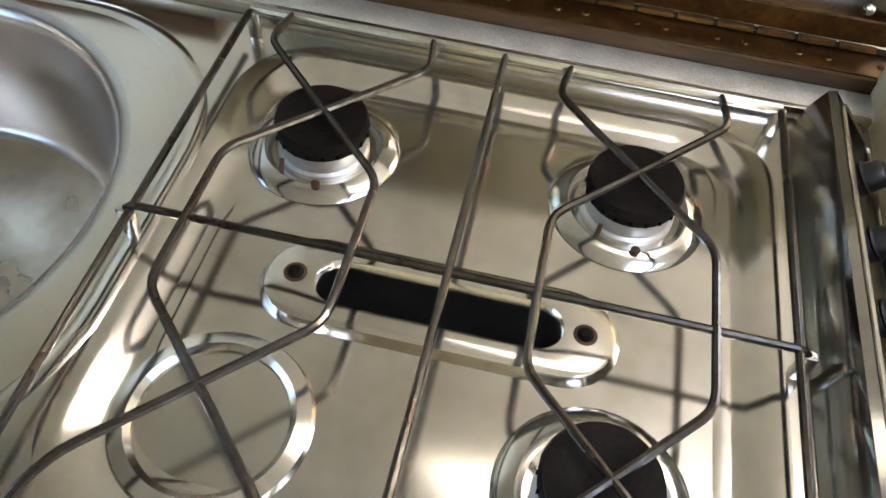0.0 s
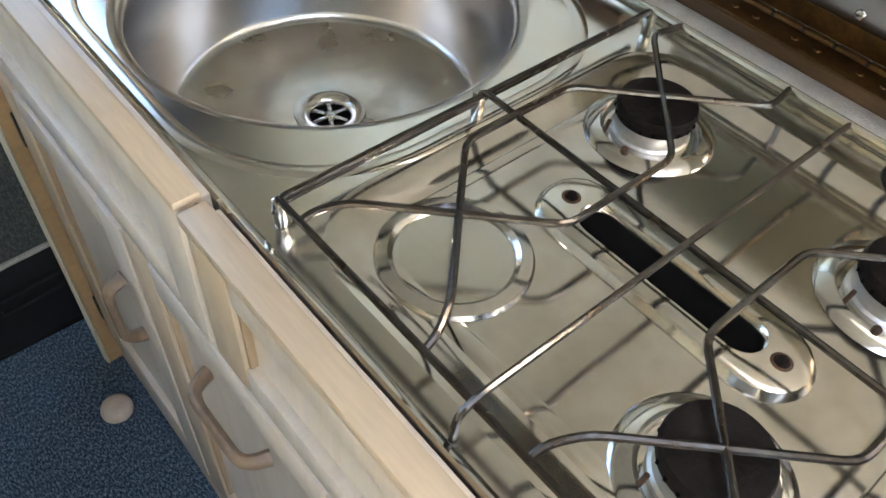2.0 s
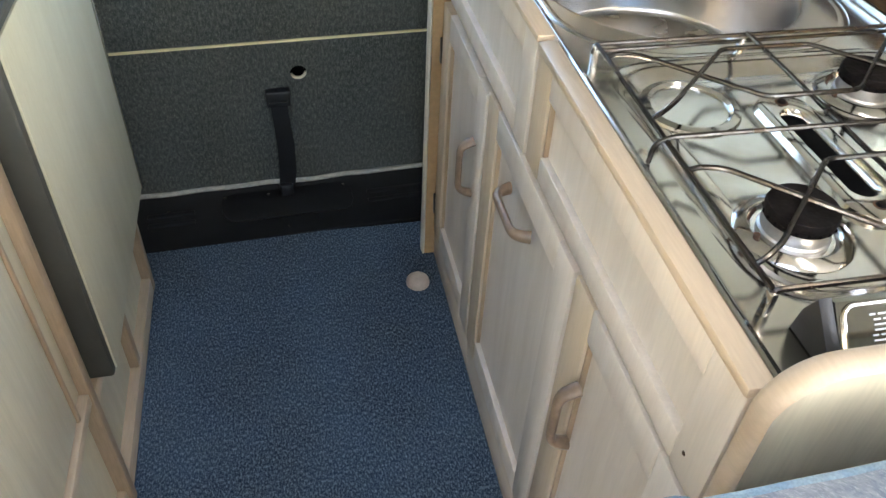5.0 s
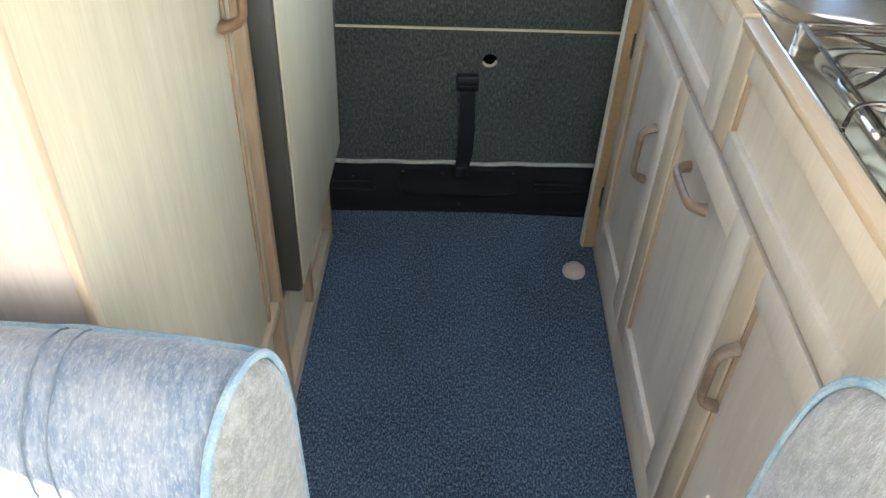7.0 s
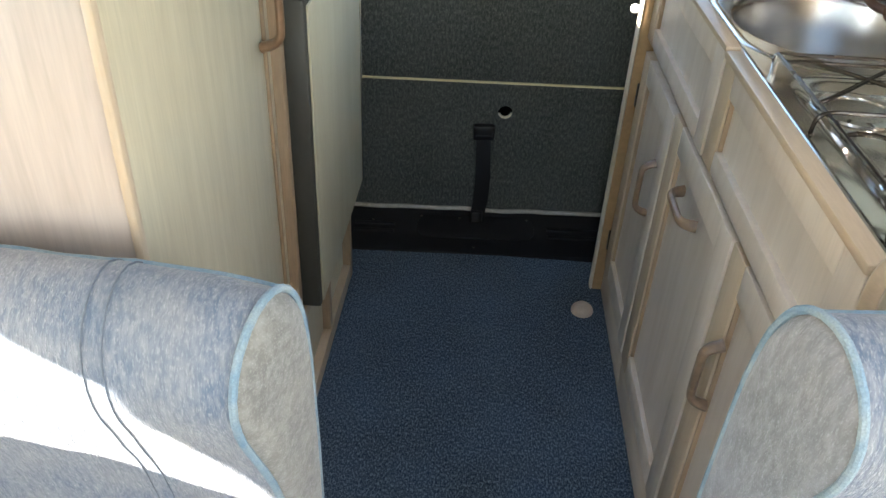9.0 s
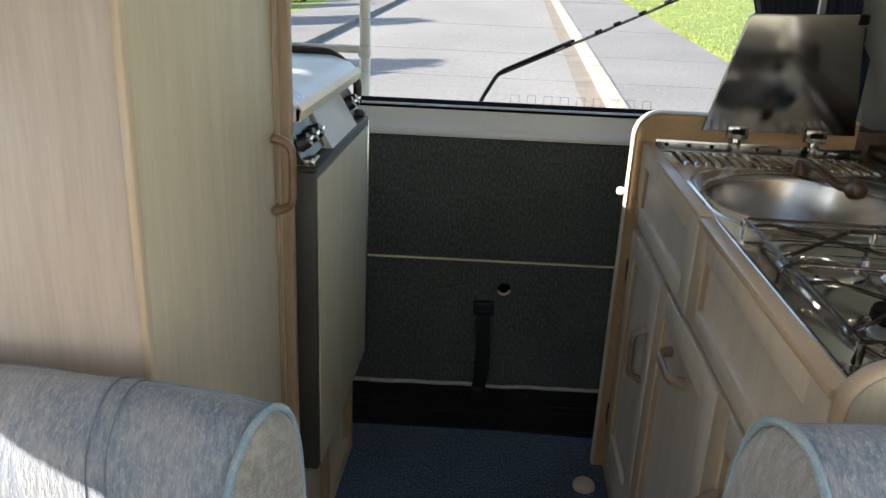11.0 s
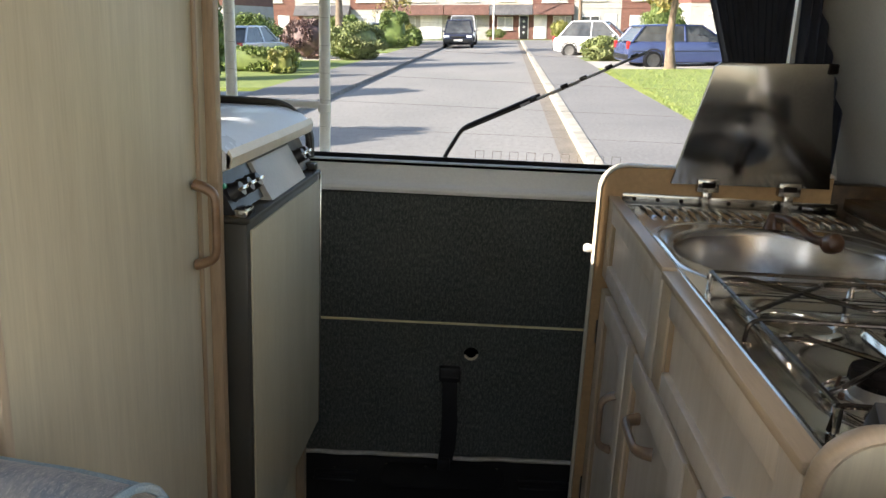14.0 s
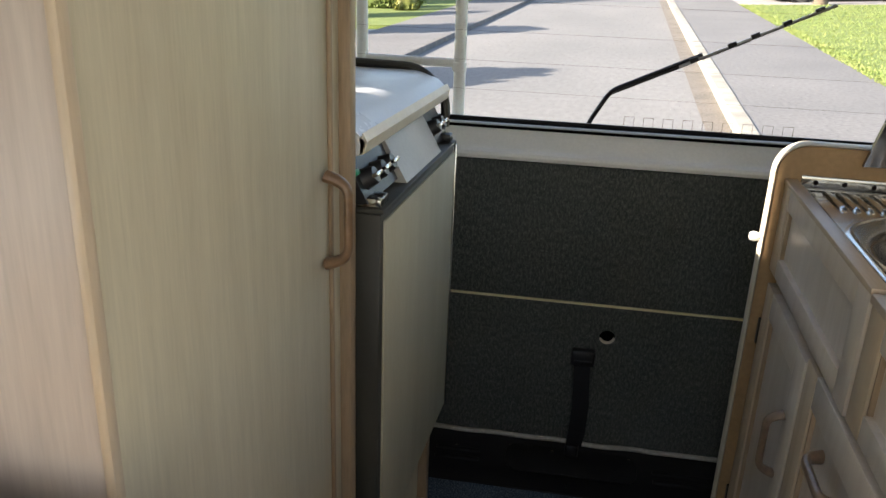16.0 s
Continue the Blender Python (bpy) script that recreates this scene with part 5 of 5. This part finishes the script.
def tree(x, y, h, spread, trunk_r, material, label, seed, count=3500, first=0.38, size=0.10):
    t = out_thing("tree", x, y, 0.09, label, "tree", "street trees")
    r = random.Random(seed)
    tp = [(0.05 * math.sin(k * 1.3 + seed), 0.05 * math.cos(k * 1.1), h * 0.75 * k / 6) for k in range(7)]
    bm = bmesh.new()
    rings = []
    for k, p in enumerate(tp):
        rad = trunk_r * (1.35 if k == 0 else 1.0 - 0.11 * k)
        rings.append([(p[0] + rad * math.cos(a * math.pi / 5), p[1] + rad * math.sin(a * math.pi / 5), p[2]) for a in range(10)])
    part("trunk", loft(rings, cap_first=True, cap_last=True), BARK, t, local=True)
    cl = []
    for k in range(13):
        a = 2.4 * k + r.random()
        z0 = h * (first + 0.35 * r.random())
        reach = spread * (0.5 + 0.5 * r.random())
        z1 = z0 + h * (0.05 + 0.25 * r.random())
        e = Vector((math.cos(a) * reach, math.sin(a) * reach, z1))
        part("limb", tube([(0, 0, z0), (e.x * 0.4, e.y * 0.4, z0 + (z1 - z0) * 0.6), tuple(e)], trunk_r * 0.22, 6), BARK, t, local=True)
        for q in range(5):
            cl.append((e.x * (0.45 + 0.2 * q) + r.gauss(0, 0.25), e.y * (0.45 + 0.2 * q) + r.gauss(0, 0.25), z1 + r.gauss(0, 0.3) - 0.12 * q, 0.42, 0.42, 0.36))
    for k in range(8):
        cl.append((r.gauss(0, spread * 0.3), r.gauss(0, spread * 0.3), h * (0.75 + 0.25 * r.random()), 0.5, 0.5, 0.4))
    crown(t, leaves(cl, size, count, seed), material)
    return t


PAINTS = {}


def car(x, y, turn, colour, label, length=4.2, width=1.74, height=1.48, estate=False):
    key = "car_paint_%d" % len(PAINTS)
    paint = surface(key, colour, 0.22, 0.35, col2=tuple(c * 0.92 for c in colour), scale=2, grain=0.03, bump=0)
    PAINTS[key] = paint
    t = out_thing("car", x, y, 0.0, label, "car", "parked cars", turn)
    L, W, H = length / 2, width / 2, height
    lowp = [(-L, 0.30), (-L + 0.02, 0.62), (-L + 0.10, 0.80), (-L * 0.45, 0.92), (L * 0.80, 0.96), (L - 0.04, 0.86), (L, 0.60), (L - 0.03, 0.30), (L - 0.3, 0.22), (-L + 0.3, 0.22)]
    body = part("body", prism(lowp, "x", -W, W, 0.07, seg=3), paint, t, local=True)
    rear = L * (0.93 if estate else 0.86)
    base = [(-L * 0.50, 0.91), (rear, 0.95)]
    roof = [(-L * 0.14, H - 0.02), (L * (0.74 if estate else 0.58), H - 0.03)]

    def slab(inset, top):
        return [[(sx * (W - 0.03 - inset), base[0][0] + 0.0, base[0][1]) for sx in (-1, 1)] + [(sx * (W - 0.03 - inset), base[1][0], base[1][1]) for sx in (1, -1)],
                [(sx * (W - 0.20 - inset), roof[0][0], top) for sx in (-1, 1)] + [(sx * (W - 0.20 - inset), roof[1][0], top) for sx in (1, -1)]]
    part("glasshouse", loft(slab(0.0, H - 0.05), cap_last=True), DARK_PANE, body, "dark windows", local=True, smooth=False)
    part("roof", prism([(roof[0][0] - 0.06, H - 0.055), (roof[0][0], H - 0.01), ((roof[0][0] + roof[1][0]) / 2, H + 0.015), (roof[1][0], H - 0.015), (roof[1][0] + 0.08, H - 0.06)], "x", -W + 0.19, W - 0.19, 0.01), paint, body, local=True)
    for sx in (-1, 1):
        for ya, yb in ((base[0][0], roof[0][0]), (L * 0.12, L * 0.12), (rear, roof[1][0])):
            part("pillar", tube([(sx * (W - 0.028), ya, 0.93), (sx * (W - 0.195), yb, H - 0.04)], 0.035, 6), paint, body, local=True)
        part("mirror", box(sx * W - 0.02 + sx * 0.08, sx * W + 0.06 + sx * 0.08, -L * 0.42, -L * 0.36, 0.93, 1.05, 0.02), paint, body, local=True)
        part("tail_light", box(sx * (W - 0.10) - 0.09, sx * (W - 0.10) + 0.09, L - 0.10, L + 0.006, 0.70, 0.95, 0.02), surface("red_lens_" + key, (0.45, 0.02, 0.02), 0.2, bump=0), body, "red tail light", local=True)
        part("headlight", box(sx * (W - 0.22) - 0.16, sx * (W - 0.22) + 0.16, -L - 0.006, -L + 0.12, 0.62, 0.76, 0.03), PLASTIC_W, body, "clear headlight", local=True)
        part("window_line", box(sx * (W + 0.001) - 0.004, sx * (W + 0.001) + 0.004, -L * 0.5, rear, 0.60, 0.625, 0.002), BLACK, body, local=True)
    part("bumper", box(-W + 0.02, W - 0.02, L - 0.06, L + 0.02, 0.34, 0.52, 0.03), BLACK, body, local=True)
    part("bumper", box(-W + 0.02, W - 0.02, -L - 0.02, -L + 0.06, 0.30, 0.56, 0.03), BLACK, body, local=True)
    part("number_plate", box(-0.26, 0.26, -L - 0.028, -L - 0.02, 0.42, 0.53), UPVC, body, "plain pale plate", local=True)
    part("grille", box(-0.42, 0.42, -L - 0.012, -L + 0.03, 0.60, 0.72, 0.01), BLACK, body, local=True)
    for sx in (-1, 1):
        for yy in (-L * 0.62, L * 0.60):
            mm = pose(sx * (W - 0.065), yy, 0.31, 0, 90, 0)
            wl_ = part("wheel", lathe([(0.22, -0.10), (0.30, -0.10), (0.315, -0.07), (0.315, 0.07), (0.30, 0.10), (0.22, 0.10)], 0, 0, 26, m=mm), RUBBER, t, "black tyre", local=True)
            part("rim", lathe([(0, 0.075), (0.06, 0.08), (0.10, 0.06), (0.19, 0.085), (0.225, 0.09), (0.225, -0.09), (0.19, -0.085), (0, -0.075)], 0, 0, 20, m=mm), RIM, wl_, "silver wheel rim", local=True)
            part("arch", lathe([(0.33, -0.03), (0.37, -0.03), (0.37, 0.03), (0.33, 0.03)], 0, 0, 24, m=pose(sx * (W - 0.02), yy, 0.34, 0, 90, 0)), BLACK, body, local=True)
    return t


def house(x0, x1, y, upper, lower, roof_mat, canopy, up_win, low_win, doors, label, deep=8.0, eaves=4.95):
    t = out_thing("house", (x0 + x1) / 2, y, 0, label, "house", "terrace of houses")
    w = (x1 - x0) / 2 - 0.01
    part("upper_wall", box(-w, w, 0.0, deep, 2.55, eaves), upper, t, local=True, smooth=False)
    part("lower_wall", box(-w, w, 0.03, deep, -0.1, 2.55), lower, t, local=True, smooth=False)
    part("roof", prism([(-0.45, eaves - 0.05), (-0.40, eaves + 0.08), (deep / 2, eaves + 2.3), (deep + 0.45, eaves), (deep, eaves - 0.05)], "x", -w - 0.01, w + 0.01, 0.0), roof_mat, t, local=True, smooth=False)
    part("gutter_board", box(-w, w, -0.50, -0.38, eaves - 0.10, eaves + 0.06, 0.01), UPVC, t, local=True)
    part("chimney", box(w - 0.9, w - 0.3, deep / 2 - 0.4, deep / 2 + 0.4, eaves + 1.6, eaves + 3.2, 0.02), BRICK, t, local=True)
    if canopy:
        part("canopy", prism([(-0.95, 2.02), (-0.95, 2.12), (-0.02, 2.92), (-0.02, 2.02)], "x", -w + 0.02, w - 0.02, 0.0), canopy, t, "tiled canopy over the ground floor", local=True, smooth=False)
    for (a, b, z0, z1, pane_m, bars), yy in [(q, 0.0) for q in up_win] + [(q, 0.03) for q in low_win]:
        wd_ = part("window", box(a, b, yy - 0.05, yy + 0.02, z0, z1, 0.01), UPVC, t, "white framed window", local=True)
        n = bars
        for k in range(n):
            p0 = a + 0.07 + (b - a - 0.07) * k / n
            p1 = a + (b - a - 0.07) * (k + 1) / n
            part("pane", box(p0, p1, yy - 0.056, yy - 0.045, z0 + 0.07, z1 - 0.07), pane_m, wd_, local=True, smooth=False)
        part("sill", box(a - 0.06, b + 0.06, yy - 0.12, yy + 0.02, z0 - 0.07, z0 - 0.005, 0.01), UPVC, wd_, local=True)
    for a, b, z1, dm, glazed in doors:
        dd = part("door", box(a, b, -0.03, 0.06, 0.0, z1, 0.01), dm, t, "front door", local=True)
        part("door_frame", box(a - 0.07, b + 0.07, -0.015, 0.05, 0.0, z1 + 0.07, 0.005), UPVC, t, local=True)
        if glazed:
            for k in range(3):
                part("pane", lathe([(0, 0), (0.14, 0), (0.14, 0.015), (0, 0.015)], 0, 0, 4, m=pose((a + b) / 2, -0.03, z1 * (0.28 + 0.24 * k), 90, 0, 0)), PALE_PANE, dd, local=True, smooth=False)
    return t


BLACK_DOOR = surface("black_painted_door", (0.02, 0.02, 0.025), 0.35, scale=2, grain=0.05, bump=0)
BROWN_DOOR = surface("brown_painted_door", (0.10, 0.05, 0.035), 0.4, scale=2, grain=0.1, bump=0)
HY = 72
house(-24.5, -19.0, HY, BRICK, BRICK, TILE_R, None, [(-2.0, 1.6, 3.2, 4.3, PALE_PANE, 3)], [(-2.0, 0.6, 0.8, 1.95, PALE_PANE, 3)], [(1.2, 2.1, 2.0, UPVC, False)], "red brick terraced house with white windows")
house(-19.0, -14.0, HY, RENDER, BRICK, TILE_G, TILE_G, [(-1.8, 1.4, 3.2, 4.3, PALE_PANE, 3)], [(-1.8, 0.6, 0.8, 1.95, PALE_PANE, 3)], [(1.1, 2.0, 2.0, UPVC, False)], "white rendered terraced house")
house(-14.0, -10.3, HY, BRICK, RENDER, TILE_R, None, [(-1.3, 1.3, 3.2, 4.3, PALE_PANE, 3)], [(-1.5, 0.3, 0.8, 1.95, PALE_PANE, 3)], [(0.6, 1.5, 2.0, UPVC, False)], "red brick terraced house with white ground floor")
house(-10.3, -5.6, HY, RENDER, RENDER, TILE_R, TILE_R, [(-1.2, 1.6, 3.2, 4.3, PALE_PANE, 3)], [(-1.9, -0.2, 0.8, 1.95, PALE_PANE, 2)], [(0.3, 2.1, 2.0, UPVC, False)], "white rendered terraced house with a white garage door")
house(-5.6, -1.6, HY, RENDER, RENDER, TILE_G, TILE_R, [(-0.95, 1.0, 3.2, 4.25, DARK_PANE, 3)], [(-0.5, 0.9, 0.9, 1.9, DARK_PANE, 3)], [(-1.7, -0.9, 2.0, BROWN_DOOR, False)], "white rendered house with a brown tiled canopy")
house(-1.6, 2.2, HY, BUFF, BRICK, TILE_G, TILE_G, [(-1.1, 0.3, 3.2, 4.25, PALE_PANE, 3)], [(-1.2, 0.2, 0.78, 1.9, PALE_PANE, 2)], [(0.8, 1.5, 1.95, BLACK_DOOR, True)], "cream and brick house with a grey canopy and black door")
house(2.2, 5.8, HY, BRICK, BRICK, TILE_R, TILE_R, [(-1.0, 1.2, 3.1, 4.25, PALE_PANE, 3)], [(0.0, 1.6, 0.8, 1.95, PALE_PANE, 3)], [(-1.6, -0.6, 2.0, UPVC, False)], "red brick house with a white porch door")
house(5.8, 9.9, HY, RENDER, RENDER, TILE_G, None, [(-1.5, 0.7, 3.2, 4.2, DARK_PANE, 3)], [(-1.4, 0.2, 0.9, 1.95, DARK_PANE, 2)], [(0.7, 1.6, 2.0, UPVC, False)], "white rendered terraced house")
house(9.9, 14.0, HY, BRICK, BRICK, TILE_R, None, [(-1.2, 1.2, 3.2, 4.2, PALE_PANE, 3)], [(-1.3, 0.4, 0.9, 1.95, PALE_PANE, 3)], [(0.8, 1.6, 2.0, BROWN_DOOR, False)], "red brick end house")
house(10.5, 17.5, 48, BRICK, RENDER, TILE_R, None, [(-2.6, -0.6, 3.2, 4.3, PALE_PANE, 3)], [(-2.6, -0.4, 0.9, 2.0, PALE_PANE, 3)], [(0.6, 1.5, 2.0, UPVC, False)], "brick and render house behind the parked cars")
house(-27.0, -16.0, 47, BRICK, RENDER, TILE_G, None, [(2.0, 4.6, 3.2, 4.3, PALE_PANE, 3), (-3, -0.6, 3.2, 4.3, PALE_PANE, 3)], [(2.0, 4.6, 0.9, 2.0, PALE_PANE, 3)], [(0.2, 1.1, 2.0, UPVC, False)], "brick and render house behind the far gardens")

car(4.3, 37.6, 72, (0.60, 0.61, 0.62), "silver hatchback parked across a driveway", 4.0, 1.74, 1.62)
car(6.35, 29.4, 98, (0.06, 0.085, 0.20), "dark blue estate car parked on the driveway", 4.6, 1.78, 1.50, True)
car(-3.0, 51.0, 2, (0.035, 0.04, 0.07), "dark blue people carrier parked at the kerb", 4.3, 1.80, 1.66)
car(-3.1, 57.0, 1, (0.55, 0.55, 0.54), "pale van parked behind a dark car", 4.6, 1.9, 1.95, True)
car(-9.7, 29.7, 172, (0.58, 0.60, 0.63), "silver car parked on a driveway by the hedge", 4.2, 1.74, 1.5)
car(-8.6, 55.0, 20, (0.60, 0.60, 0.60), "pale car parked by the clipped hedges", 4.0, 1.7, 1.5)

shrub(3.95, 32.6, 1.9, 1.5, 0.95, LEAF_BUSH, "low spreading green shrub beside the driveway", 3, count=1800)
shrub(4.5, 70.0, 1.7, 1.4, 1.5, LEAF_GOLD, "round golden shrub before the houses", 4, count=900)
shrub(-6.3, 33.5, 2.7, 2.2, 1.55, LEAF_BUSH, "large grey-green shrub beside the pavement", 5, count=2600)
shrub(-6.6, 47.5, 1.7, 1.7, 2.1, LEAF_HEDGE, "tall clipped green box hedge", 6, True, count=1800)
shrub(-9.3, 46.0, 1.6, 1.6, 1.9, LEAF_HEDGE, "clipped green box hedge before the houses", 7, True, count=1500)
shrub(-5.7, 50.0, 1.0, 1.0, 1.1, LEAF_HEDGE, "small clipped green shrub at the pavement", 8, count=700)
shrub(-6.4, 52.5, 1.3, 1.2, 1.4, LEAF_GOLD, "small golden green shrub", 18, count=700)
shrub(-8.9, 26.0, 4.2, 1.0, 0.8, LEAF_HEDGE, "low mixed hedge along a front garden", 9, True, count=2600)
shrub(-7.0, 24.9, 0.8, 0.7, 0.75, LEAF_GOLD, "small yellowing clipped shrub", 19, True, count=700)
shrub(-11.4, 35.0, 3.4, 1.3, 1.9, LEAF_HEDGE, "tall green hedge between gardens", 10, count=2400)
shrub(-8.5, 34.2, 2.2, 1.2, 1.7, LEAF_RED, "dark purple-leaved shrub between gardens", 12, count=1800)
shrub(-1.0, 70.8, 1.8, 0.9, 0.8, LEAF_BUSH, "low shrub under a house window", 13, count=600)
shrub(8.4, 45.0, 2.4, 2.0, 2.6, LEAF_HEDGE, "tall green shrub by a house", 14, count=1600)
shrub(6.4, 40.8, 1.6, 1.2, 1.25, LEAF_RED, "dark purple shrub beside a parked car", 15, count=1100)
tree(5.45, 27.2, 4.8, 2.5, 0.16, LEAF_TREE, "street tree with thin yellowing leaves on the verge", 21, count=6500, first=0.42, size=0.085)
tree(-8.2, 60.0, 5.2, 2.0, 0.14, LEAF_TREE, "half-bare autumn tree before the houses", 22, count=1300)
tree(-8.0, 38.5, 6.2, 1.8, 0.24, LEAF_TREE, "old trunked tree in a front garden", 23, count=2200, first=0.6)
# Unseen shrubs, placed and sized to throw the shadows across the street.
for k, (x, y, w, h) in enumerate(((-7.2, 9.7, 2.2, 3.0), (-7.9, 17.2, 2.2, 2.9), (-8.6, 22.0, 1.6, 2.2), (-10.8, 27.0, 2.6, 5.8))):
    shrub(x, y, w, w, h, LEAF_HEDGE, "dense unseen shrub added to cast a street shadow", 30 + k, count=900, size=0.12)
for x, y, h, r, mm, nm, lb in ((-1.15, 69.0, 7.5, 0.07, ALU, "street_lamp", "slim grey street lamp column"), (5.3, 60.0, 8.0, 0.13, BARK, "telegraph_pole", "brown wooden telegraph pole")):
    t = out_thing(nm, x, y, 0.0, lb, "pole")
    part("column", lathe([(r * 1.25, 0), (r * 1.2, 1.2), (r, 1.3), (r * 0.8, h), (0, h)], 0, 0, 12), mm, t, local=True)
    part("head", box(-0.5, 0.5, -0.06, 0.06, h - 0.12, h, 0.02), mm, t, local=True)
